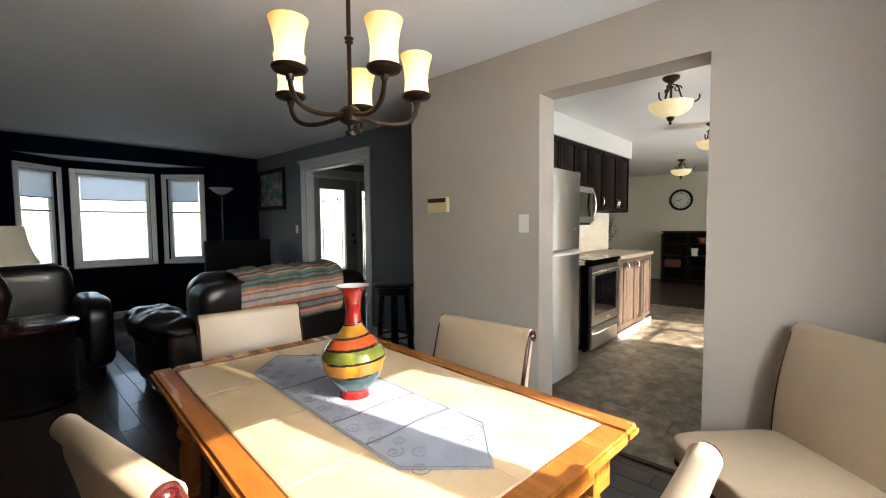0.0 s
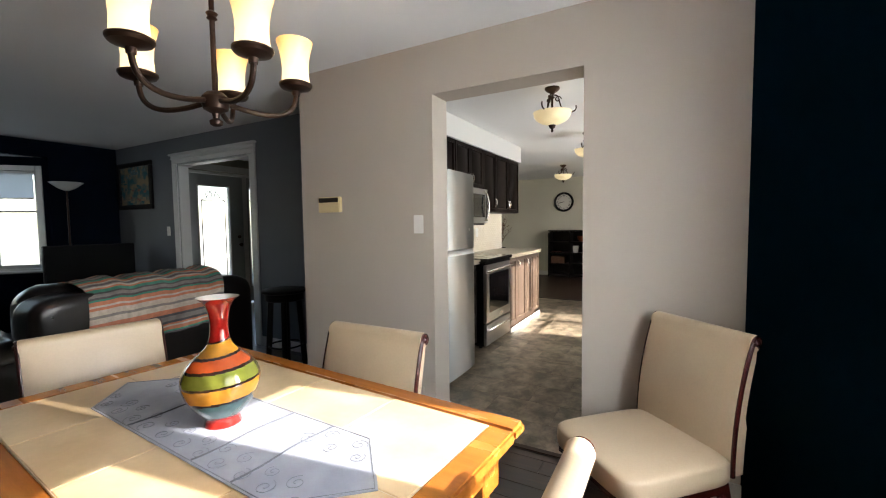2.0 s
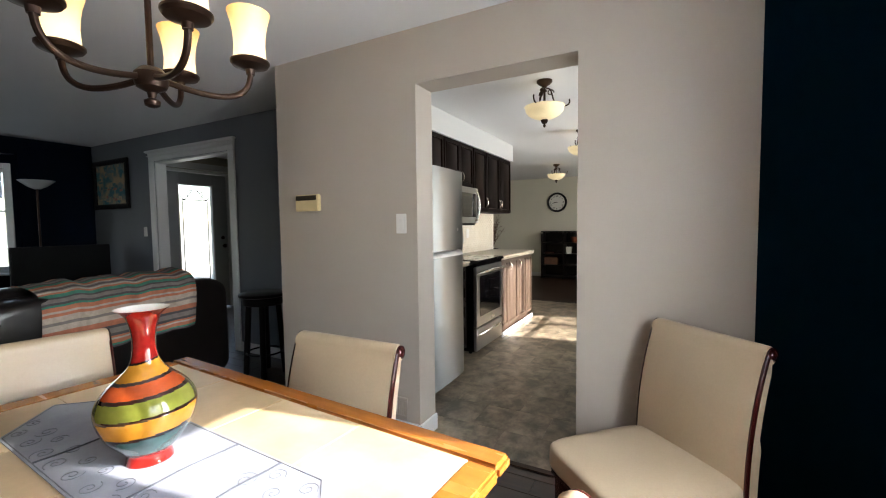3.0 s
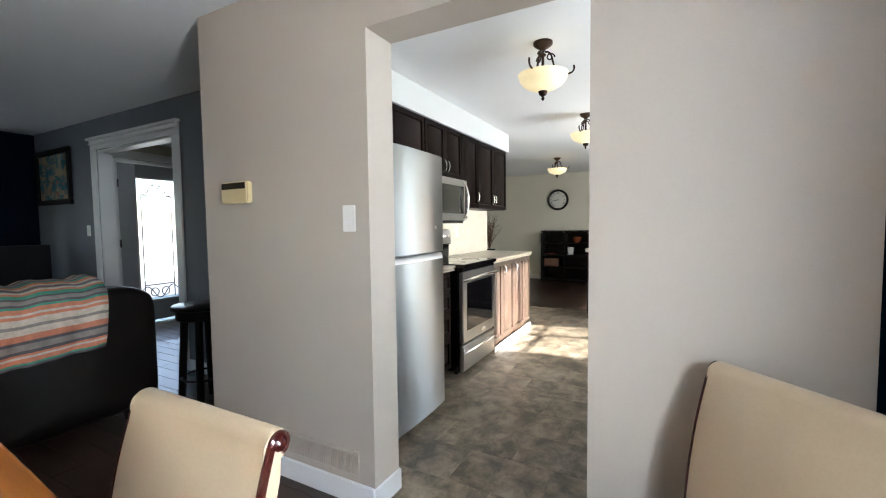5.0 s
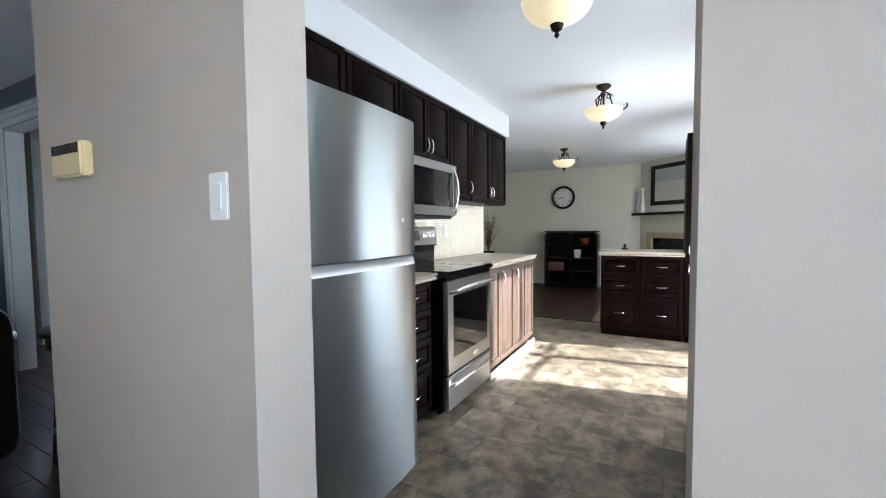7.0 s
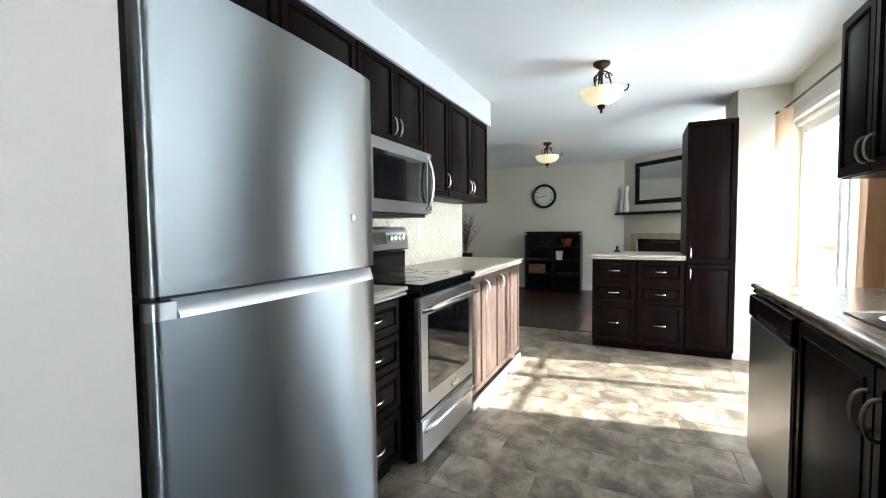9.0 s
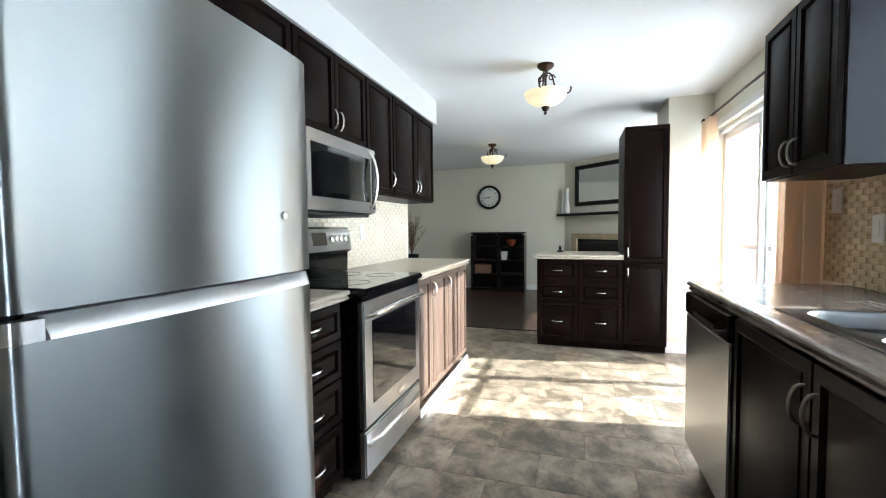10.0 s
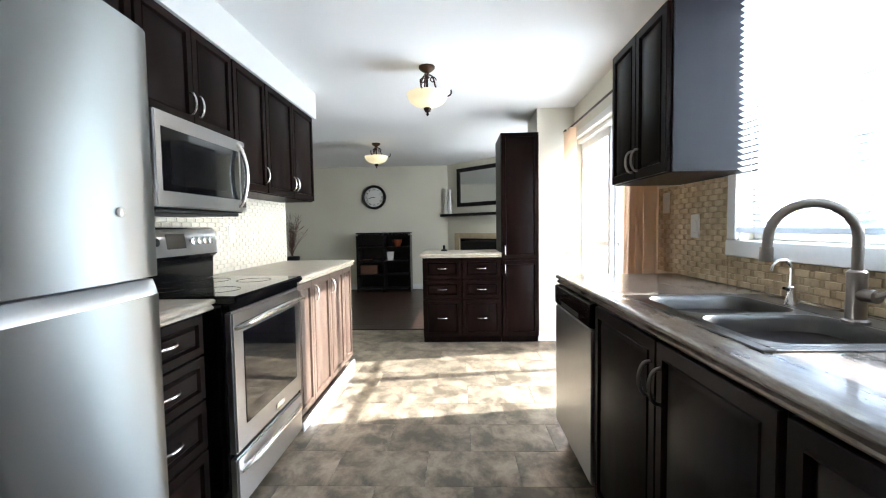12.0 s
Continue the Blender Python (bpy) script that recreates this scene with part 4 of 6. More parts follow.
def bowl(x0, x1, y0, y1, z, deep):
    """An open sink bowl with rounded corners."""
    bm = bmesh.new()
    rings = []
    for k, (ins, dz) in enumerate(((-0.0155, 0.0), (0.0, 0.001), (0.006, -0.012), (0.012, -deep * 0.6), (0.03, -deep * 0.93), (0.07, -deep))):
        a0, a1, b0, b1 = x0 + ins, x1 - ins, y0 + ins, y1 - ins
        r = 0.07 if k < 4 else 0.06
        r = 0.012 if k == 0 else r
        ring = []
        for cx, cy, s in ((a1 - r, b1 - r, 0), (a0 + r, b1 - r, 1), (a0 + r, b0 + r, 2), (a1 - r, b0 + r, 3)):
            for i in range(6):
                t = (s + i / 5) * math.pi / 2
                ring.append(bm.verts.new((cx + r * math.cos(t), cy + r * math.sin(t), z + dz)))
        rings.append(ring)
    n = len(rings[0])
    for a, b in zip(rings, rings[1:]):
        for i in range(n):
            bm.faces.new((a[i], a[(i + 1) % n], b[(i + 1) % n], b[i]))
    bm.faces.new(rings[-1])
    bmesh.ops.recalc_face_normals(bm, faces=bm.faces[:])
    bmesh.ops.solidify(bm, geom=bm.faces[:], thickness=0.002)
    return bm


def sink():
    ob = thing("sink", "stainless steel double bowl sink set in the worktop", "sink", (-0.4, 6.53, 0.75))
    part("bowl", bowl(-0.585, -0.235, 6.545, 6.845, 0.934, 0.17), M_SINK, ob)
    part("bowl", bowl(-0.585, -0.235, 6.215, 6.515, 0.934, 0.17), M_SINK, ob)
    rim = [box(-0.63, -0.6015, 6.17, 6.89, 0.9305, 0.9345, 0.0015), box(-0.2185, -0.13, 6.17, 6.89, 0.9305, 0.9345, 0.0015), box(-0.601, -0.219, 6.8615, 6.89, 0.9305, 0.9345, 0.0015),
           box(-0.601, -0.219, 6.17, 6.1985, 0.9305, 0.9345, 0.0015)]
    part("rim", join(*rim), M_SINK, ob)
    for y in (6.69, 6.36):
        part("drain", lathe([(0.042, 0), (0.04, 0.004), (0.02, 0.002)], -0.41, y, 0.7665, 20), M_CHROME, ob)


sink()


def faucet():
    x, y, z = -0.225, 6.405, 0.935
    ob = thing("faucet", "brushed nickel gooseneck kitchen faucet beside the sink", "faucet", (x, y, z))
    part("base", lathe([(0.03, 0), (0.03, 0.008), (0.022, 0.012), (0.021, 0.12), (0.022, 0.124), (0.022, 0.134), (0.016, 0.14)], x, y, z, 24), M_NICKEL, ob)
    R = 0.093
    pts = [(x, y, z + 0.13), (x, y, z + 0.225)] + [(x - R + R * math.cos(a), y + 0.03 * (1 - math.cos(a)), z + 0.225 + R * math.sin(a)) for a in (i * math.pi / 14 for i in range(15))] + [(x - 2.03 * R, y + 0.061, z + 0.19)]
    part("spout", tube(pts, 0.0125, 14), M_NICKEL, ob)
    part("spray_head", tube([(x - 2.03 * R, y + 0.061, z + 0.20), (x - 2.04 * R, y + 0.061, z + 0.16)], 0.0165, 14), M_NICKEL, ob)
    part("lever_hub", tube([(x, y, z + 0.075), (x, y - 0.055, z + 0.078)], 0.017, 14), M_NICKEL, ob)
    part("lever", tube([(x, y - 0.05, z + 0.078), (x + 0.01, y - 0.075, z + 0.09), (x + 0.03, y - 0.09, z + 0.165)], 0.0085, 12, 0.006), M_NICKEL, ob)
    x, y = -0.185, 6.67
    ob = thing("filter_tap", "small chrome drinking water tap on the sink", "tap", (x, y, z))
    part("base", lathe([(0.02, 0), (0.018, 0.008), (0.012, 0.03), (0.012, 0.055), (0.008, 0.06)], x, y, z, 18), M_CHROME, ob)
    part("spout", tube([(x, y, z + 0.05), (x, y, z + 0.115)] + [(x - 0.03 + 0.03 * math.cos(a), y, z + 0.115 + 0.03 * math.sin(a)) for a in (i * math.pi / 8 for i in range(1, 8))] + [(x - 0.062, y, z + 0.11)], 0.006, 10), M_CHROME, ob)
    part("lever", tube([(x, y, z + 0.045), (x - 0.03, y - 0.01, z + 0.055)], 0.005, 8), M_BLACKP, ob)


faucet()


def venetian_blind():
    ob = thing("venetian_blind", "lowered white venetian blind over the sink window", "blind", (-0.09, 6.5, 1.15))
    y0, y1 = 5.86, 6.985
    part("head_rail", box(-0.17, -0.125, y0, y1, 2.19, 2.235, 0.004), M_BLIND, ob)
    z = 1.20
    me = None
    while z < 2.185:
        if me is None:
            s = part("slat", moved(box(-0.012, 0.012, y0, y1, -0.0008, 0.0008), Matrix.Translation((-0.147, 0, z)) @ pose(0, 0, 0, 0, 30)), M_SLAT, ob)
            me, first = s.data, z
        else:
            s = new("slat", me)
            s.parent = ob
            s.location = (0, 0, z - first)
        z += 0.0235
    part("bottom_rail", box(-0.16, -0.135, y0, y1, 1.165, 1.185, 0.003), M_SLAT, ob)
    for y in (6.0, 6.9):
        part("bracket", box(-0.126, -0.0855, y - 0.012, y + 0.012, 2.2, 2.23, 0.002), M_TRIM, ob)
        part("cord", tube([(-0.162, y, 1.18), (-0.162, y, 2.2)], 0.0012, 6), M_BLIND, ob)
    struct("window_trim", join(box(-0.09, -0.068, 5.83, 7.16, 1.06, 1.129, 0.004), box(-0.085, -0.068, 7.101, 7.16, 1.13, 2.25, 0.004), box(-0.085, -0.068, 5.9, 7.1, 2.201, 2.25, 0.004)), M_TRIM, "white sink window trim", "trim")


venetian_blind()


def curtains():
    rod = thing("curtain_rod", "thin dark curtain rod above the patio door", "curtain rod", (-0.17, 8.7, 2.14))
    part("pole", tube([(-0.17, 7.65, 2.14), (-0.17, 9.53, 2.14)], 0.009, 12), M_BRONZE, rod)
    for y in (7.63, 9.545):
        part("finial", lathe([(0.008, -0.02), (0.022, -0.008), (0.024, 0.005), (0.012, 0.02)], -0.17, y, 2.14, 14), M_BRONZE, rod)
    for y in (7.82, 9.50):
        part("bracket", box(-0.17, -0.068, y - 0.006, y + 0.006, 2.12, 2.13, 0.002), M_BRONZE, rod)
    for y0, y1, ph in ((7.66, 8.08, 0.3), (9.27, 9.50, 1.1)):
        ob = thing("curtain", "peach sheer curtain drawn open beside the patio door", "curtain", (-0.17, (y0 + y1) / 2, 0.02), "patio curtains")
        bm = bmesh.new()
        n = int((y1 - y0) / 0.008)
        cols = []
        for i in range(n + 1):
            s = i / n
            y = y0 + (y1 - y0) * s
            col = []
            for z in (0.02, 0.5, 1.0, 1.6, 2.13):
                amp = 0.035 * (1.1 - 0.25 * z / 2.1)
                col.append(bm.verts.new((-0.17 + amp * math.sin(s * (y1 - y0) * 68 + ph + 0.15 * z), y + 0.01 * math.sin(z * 3 + s * 9), z)))
            cols.append(col)
        for a, b in zip(cols, cols[1:]):
            for k in range(4):
                bm.faces.new((a[k], b[k], b[k + 1], a[k + 1]))
        bmesh.ops.solidify(bm, geom=bm.faces[:], thickness=0.0015)
        part("cloth", bm, M_CURTAIN, ob)


curtains()


def outlet(name, way, plane, u, z, label, toggles=1):
    m = facing(way, plane)
    ob = thing(name, label, "outlet" if "outlet" in name else "switch", m @ Vector((u, 0.001, z)))
    part("plate", moved(box(u - 0.036, u + 0.036, 0.001, 0.008, z - 0.058, z + 0.058, 0.003, 2), m), M_PLASTIC, ob)
    part("rocker", moved(box(u - 0.017, u + 0.017, 0.008, 0.012, z - 0.033, z + 0.033, 0.002), m), M_PLASTIC, ob)


outlet("light_switch", "-y", WY, -1.952, 1.296, "white rocker light switch beside the doorway")
outlet("light_switch", "-y", 6.01, -6.19, 1.25, "white light switch on the grey wall")
outlet("wall_outlet", "-x", -0.075, 7.41, 1.19, "white outlet in the tan backsplash")
outlet("wall_outlet", "-x", -0.075, 7.70, 1.32, "white switch outlet in the tan backsplash")
outlet("wall_outlet", "+x", -2.802, 8.05, 1.18, "white outlet in the cream backsplash")


def ceiling_lamp(x, y, drop, r, watts):
    """A semi-flush bowl lamp on scrolled dark arms; drop: the tip's height."""
    ob = thing("ceiling_lamp", "lit alabaster bowl ceiling lamp on dark scrolled arms", "ceiling lamp", (x, y, drop), "kitchen ceiling lamps")
    zb = drop + 0.06
    part("canopy", lathe([(0.06, CEIL - 0.001), (0.06, CEIL - 0.015), (0.045, CEIL - 0.03), (0.02, CEIL - 0.045), (0.014, CEIL - 0.055)], x, y, 0, 24), M_BRONZE, ob)
    part("stem", lathe([(0.009, zb), (0.009, CEIL - 0.09), (0.022, CEIL - 0.08), (0.009, CEIL - 0.065), (0.012, CEIL - 0.04)], x, y, 0, 16), M_BRONZE, ob)
    prof = [(r * math.sin(a), zb + r * 0.62 * (1 - math.cos(a))) for a in (i * math.pi / 2 / 10 for i in range(1, 11))]
    bowl_p = [(0.012, zb)] + prof + [(r + 0.006, zb + r * 0.62 + 0.008), (r - 0.004, zb + r * 0.62 + 0.006)] + [(p - 0.006 if p > 0.02 else 0.01, q + 0.004) for p, q in prof[::-1]] + [(0.008, zb + 0.004)]
    part("bowl", lathe(bowl_p, x, y, 0, 36), M_BOWL, ob, "glowing alabaster glass bowl")
    part("finial", lathe([(0.004, drop), (0.012, drop + 0.012), (0.006, drop + 0.024), (0.022, drop + 0.034), (0.03, zb - 0.004), (0.02, zb + 0.002)], x, y, 0, 20), M_BRONZE, ob)
    rim = zb + r * 0.62
    for k in range(3):
        a = radians(20 + 120 * k)
        c, s = math.cos(a), math.sin(a)
        pts = curve((0.012, 0, CEIL - 0.06), (r * 1.04, 0, rim + 0.006), (0.09, 0, CEIL - 0.05), (0.02, 0, rim + 0.0)) + [(r * 1.04 + 0.035 * math.sin(t), 0, rim + 0.006 + 0.035 * (1 - math.cos(t))) for t in (i * 0.4 for i in range(1, 6))]
        part("scroll_arm", tube([(x + px * c, y + px * s, pz) for px, py, pz in pts], 0.006, 8), M_BRONZE, ob)
        sp = [(0.045 + 0.028 * (1 - t / 9) * math.cos(t), CEIL - 0.095 + 0.028 * (1 - t / 9) * math.sin(t)) for t in (i * 0.5 for i in range(14))]
        part("scroll", tube([(x + px * c, y + px * s, pz) for px, pz in sp], 0.0045, 8), M_BRONZE, ob)
    L = new("bulb", bpy.data.lights.new("bulb", "POINT"))
    L.data.energy, L.data.color, L.data.shadow_soft_size = watts, (1.0, 0.84, 0.6), 0.006
    L.location = (x, y, rim - 0.027)


ceiling_lamp(-1.426, 6.53, 2.04, 0.15, 2.5)
ceiling_lamp(-1.48, 8.44, 2.037, 0.15, 2.5)
ceiling_lamp(-2.40, 11.18, 2.05, 0.16, 7.0)

# ---- dining room ----


def dining_table():
    x0, x1, y0, y1, z = -2.362, -0.915, 3.304, 4.19, 0.75
    ob = thing("dining_table", "honey oak dining table with a cream tiled top", "table", ((x0 + x1) / 2, (y0 + y1) / 2, 0))
    w = 0.075
    for b in (box(x0, x1, y0, y0 + w, z - 0.035, z, 0.01, 3), box(x0, x1, y1 - w, y1, z - 0.035, z, 0.01, 3), box(x0, x0 + w, y0 + w, y1 - w, z - 0.035, z - 0.0005, 0.006, 2), box(x1 - w, x1, y0 + w, y1 - w, z - 0.035, z - 0.0005, 0.006, 2)):
        part("border", b, M_OAK, ob)
    part("tile_bed", box(x0 + w, x1 - w, y0 + w, y1 - w, z - 0.03, z - 0.0035), M_TGROUT, ob, smooth=False)
    nx, ny = 4, 2
    tx, ty = (x1 - x0 - 2 * w) / nx, (y1 - y0 - 2 * w) / ny
    for i in range(nx):
        for j in range(ny):
            a, b = x0 + w + i * tx, y0 + w + j * ty
            part("tile", box(a + 0.0015, a + tx - 0.0015, b + 0.0015, b + ty - 0.0015, z - 0.012, z - 0.001, 0.0015), M_TTILE, ob)
    i = 0.055
    for b in (box(x0 + i + 0.09, x1 - i - 0.09, y0 + i, y0 + i + 0.022, z - 0.13, z - 0.036, 0.003), box(x0 + i + 0.09, x1 - i - 0.09, y1 - i - 0.022, y1 - i, z - 0.13, z - 0.036, 0.003),
              box(x0 + i, x0 + i + 0.022, y0 + i + 0.09, y1 - i - 0.09, z - 0.13, z - 0.036, 0.003), box(x1 - i - 0.022, x1 - i, y0 + i + 0.09, y1 - i - 0.09, z - 0.13, z - 0.036, 0.003)):
        part("apron", b, M_OAK, ob)
    prof = [(0.018, 0), (0.024, 0.03), (0.02, 0.06), (0.03, 0.1), (0.034, 0.3), (0.036, 0.42), (0.03, 0.47), (0.026, 0.49), (0.038, 0.505), (0.042, 0.525), (0.036, 0.545), (0.026, 0.555), (0.036, 0.565), (0.036, 0.575)]
    for x in (x0 + i + 0.045, x1 - i - 0.045):
        for y in (y0 + i + 0.045, y1 - i - 0.045):
            part("leg", join(lathe(prof, x, y, 0, 24), box(x - 0.045, x + 0.045, y - 0.045, y + 0.045, 0.575, z - 0.036, 0.004)), M_OAK, ob)
    ob.rotation_euler.z = radians(-4.0)


dining_table()


def table_runner():
    cx, cy, z, L, hw, tp = -1.63, 3.73, 0.7505, 0.575, 0.15, 0.147
    ob = thing("table_runner", "grey-blue damask table runner with pointed ends", "table runner", (cx, cy, z))
    rot = Matrix.Translation((cx, cy, 0)) @ pose(0, 0, 0, 0, 0, -3.0)
    out = [(-L, 0), (-L + tp, -hw), (L - tp, -hw), (L, 0), (L - tp, hw), (-L + tp, hw)]
    bm = bmesh.new()
    lo = [bm.verts.new((x, y, z)) for x, y in out]
    hi = [bm.verts.new((x, y, z + 0.0025)) for x, y in out]
    for i in range(6):
        bm.faces.new((lo[i], lo[(i + 1) % 6], hi[(i + 1) % 6], hi[i]))
    bm.faces.new(lo[::-1])
    bm.faces.new(hi)
    part("cloth", moved(bm, rot), M_RUNNER, ob)
    edge = [(x * 0.985, y * 0.96) for x, y in out] + [(out[0][0] * 0.985, 0)]
    part("hem", moved(tube([(x, y, z + 0.0028) for x, y in edge], 0.0012, 6), rot), M_RUNMARK, ob)
    # Thin dark bars stand for the shaded folds across the cloth.
    for x in (-0.2, 0.13, 0.29):
        part("crease", moved(tube([(x + 0.004 * math.sin(k), -hw * 0.95 + 2 * hw * 0.95 * k / 8, z + 0.003) for k in range(9)], 0.0026, 6), rot), M_FOLDSHADE, ob)
    rng = random.Random(4)
    for k in range(44):
        row, i = divmod(k, 22)
        x, y = -0.46 + 0.0437 * i + rng.uniform(-0.008, 0.008), (-hw * 0.62, hw * 0.58)[row] + 0.022 * (-1) ** i
        r, d, a0 = rng.uniform(0.019, 0.027), (-1) ** i, rng.uniform(0, 6)
        if row and abs(x) < 0.25:
            continue
        sp = [(x + r * (1 - t / 11) * math.cos(d * t + a0), y + r * (1 - t / 11) * math.sin(d * t + a0), z + 0.0026) for t in (j * 0.45 for j in range(22))]
        part("embroidered_swirl", moved(tube(sp, 0.0011, 5), rot), M_RUNMARK, ob)


table_runner()


def vase():
    x, y, z = -1.622, 3.735, 0.7535
    ob = thing("vase", "glossy lacquered vase with red, yellow, green and teal bands", "vase", (x, y, z))
    key = [(0.044, 0), (0.041, 0.02), (0.052, 0.032), (0.077, 0.065), (0.092, 0.108), (0.087, 0.138), (0.069, 0.164), (0.045, 0.186), (0.029, 0.206), (0.0225, 0.23), (0.0215, 0.258), (0.025, 0.286), (0.034, 0.31), (0.050, 0.324)]
    fine = []
    for i in range(len(key) - 1):
        p0, p1, p2, p3 = key[max(i - 1, 0)], key[i], key[i + 1], key[min(i + 2, len(key) - 1)]
        for k in range(18):
            t = k / 18
            fine.append(tuple(0.5 * (2 * b + (c - a) * t + (2 * a - 5 * b + 4 * c - d) * t * t + (3 * b - a - 3 * c + d) * t ** 3) for a, b, c, d in zip(p0, p1, p2, p3)))
    fine.append(key[-1])
    fine = [(r * 1.08, hh * 1.08) for r, hh in fine]
    inner = [(r - 0.003, h - 0.001) for r, h in fine[::-1][:50]]
    cut = [next(i for i, (r, hh) in enumerate(fine) if hh > lim) for lim in (0.026, 0.215)]
    pieces_of = (("foot", fine[:cut[0] + 1]), ("belly", fine[cut[0]:cut[1] + 1]), ("neck", fine[cut[1]:] + inner))
    bands = [(0.026, 0), (0.073, 4), (0.079, 5), (0.114, 3), (0.12, 5), (0.15, 2), (0.156, 5), (0.178, 1), (0.183, 5), (0.212, 3), (0.216, 5), (1, 0)]
    for name, prof in pieces_of:
        bm = lathe(prof, x, y, z, 96)
        for f in bm.faces:
            c = f.calc_center_median()
            a = math.atan2(c.y - y, c.x - x)
            hgt = (c.z - z) / 1.08
            hgt += (0.005 * math.cos(a - 4.1) if hgt > 0.032 else 0)
            inside = name == "neck" and (c - Vector((x, y, c.z))).dot(f.normal) < 0
            f.material_index = 6 if inside else next(m for lim, m in bands if hgt < lim)
        part(name, bm, [V_RED, V_ORANGE, V_GREEN, V_YELLOW, V_TEAL, V_DARK, M_CERAMIC], ob)


vase()


def cushion(x0, x1, y0, y1, z0, z1, e=0.35, puff=0.0, crease=0.008, nu=40, nv=24):
    """A stuffed block with softly rounded sides: small e is boxy, e of 1 is a ball."""
    def p(v, k):
        return math.copysign(abs(v) ** k, v)

    c = Vector(((x0 + x1) / 2, (y0 + y1) / 2, (z0 + z1) / 2))
    hx, hy, hz = (x1 - x0) / 2, (y1 - y0) / 2, (z1 - z0) / 2
    bm = bmesh.new()
    rings = []
    for j in range(1, nv):
        t = math.pi * (j / nv - 0.5)
        t += 0.25 * math.sin(4 * t) * 0.5
        ring = []
        for i in range(nu):
            u = 2 * math.pi * i / nu
            u -= 0.12 * math.sin(4 * u)
            q = Vector((hx * p(math.cos(t), e) * p(math.cos(u), e), hy * p(math.cos(t), e) * p(math.sin(u), e), hz * p(math.sin(t), e)))
            if q.z > 0:
                q.z += puff * (1 - (q.x / hx) ** 2) * (1 - (q.y / hy) ** 2)
            w = c + q
            q += crease * Vector((noise.noise(w * 7), noise.noise(w * 7 + Vector((5, 0, 0))), noise.noise(w * 7 + Vector((0, 7, 0)))))
            ring.append(bm.verts.new(c + q))
        rings.append(ring)
    for a, b in zip(rings, rings[1:]):
        for i in range(nu):
            bm.faces.new((a[i], a[(i + 1) % nu], b[(i + 1) % nu], b[i]))
    for ring in (rings[0], rings[-1]):
        mid = bm.verts.new(sum((v.co for v in ring), Vector()) / nu + Vector((0, 0, puff * 0.3 if ring is rings[-1] else 0)))
        for i in range(nu):
            bm.faces.new((ring[i], ring[(i + 1) % nu], mid))
    bmesh.ops.recalc_face_normals(bm, faces=bm.faces[:])
    return bm


def dining_chair():
    """An upholstered chair with a rolled back, at the origin, facing +y."""
    ob = thing("dining_chair", "cream leather dining chair with mahogany scroll trim", "chair", (0, 0, 0), "dining chairs")
    w = 0.245
    part("seat", cushion(-w, w, -0.235, 0.265, 0.325, 0.43, 0.3, 0.012, 0.0012, 48, 28), M_LEATHER, ob)
    part("seat_frame", box(-w + 0.022, w - 0.022, -0.19, 0.235, 0.29, 0.345, 0.005), M_MAHOG, ob)
    front = [(-0.19 - 0.08 * (k / 14) ** 2.2, 0.36 + 0.49 * k / 14) for k in range(15)]
    cy, cz, r = -0.298, 0.848, 0.028
    roll = [(cy + r * math.cos(a), cz + r * math.sin(a)) for a in (radians(10 + 20 * k) for k in range(13))]
    back = [(p - 0.056 - 0.004 * math.sin(k / 14 * 3.1), q) for k, (p, q) in enumerate(front)][::-1][2:]
    outline = front + roll + back
    ends = [(-w + 0.012, 0.006), (-w + 0.015, 0.002), (-w + 0.022, 0), (w - 0.022, 0), (w - 0.015, 0.002), (w - 0.012, 0.006)]
    my = -0.26
    bm = bmesh.new()
    rings = [[bm.verts.new((x, y - s * math.copysign(1, y - my), z - s * (z > 0.82))) for y, z in outline] for x, s in ends]
    n = len(outline)
    for a, b in zip(rings, rings[1:]):
        for i in range(n):
            bm.faces.new((a[i], a[(i + 1) % n], b[(i + 1) % n], b[i]))
    bm.faces.new(rings[0][::-1])
    bm.faces.new(rings[-1])
    bmesh.ops.recalc_face_normals(bm, faces=bm.faces[:])
    part("backrest", bm, M_LEATHER, ob)
    for s in (-1, 1):
        xo = s * (w - 0.011)
        trim = join(tube([(xo, p - 0.012, q) for p, q in front], 0.008, 10), tube([(xo, p - 0.008, q) for p, q in front], 0.007, 10), tube([(xo, cy + (r - 0.009) * math.cos(a), cz + (r - 0.009) * math.sin(a)) for a in (radians(-10 + 22 * k) for k in range(13))], 0.007, 8))
        t = part("scroll_trim", trim, M_MAHOG, ob, "polished mahogany edge strip")
        disc = moved(lathe([(0.014, 0), (0.014, 0.006), (0.009, 0.011), (0.003, 0.013)], n=20), Matrix.Translation((s * (w - 0.012), cy, cz)) @ pose(0, 0, 0, 0, 90 * s))
        part("rosette", disc, M_MAHOG, t)
        part("leg", moved(box(-0.02, 0.02, -0.02, 0.02, 0, 0.29, 0.004), Matrix.Translation((s * (w - 0.045), 0.2, 0))), M_MAHOG, ob)
        lg = box(-0.018, 0.018, -0.02, 0.02, 0, 0.36, 0.004)
        for v in lg.verts:
            v.co.y -= 0.09 * max(0.0, 1 - v.co.z / 0.36) ** 1.6
        part("leg", moved(lg, Matrix.Translation((s * (w - 0.045), -0.18, 0))), M_MAHOG, ob)
    return ob


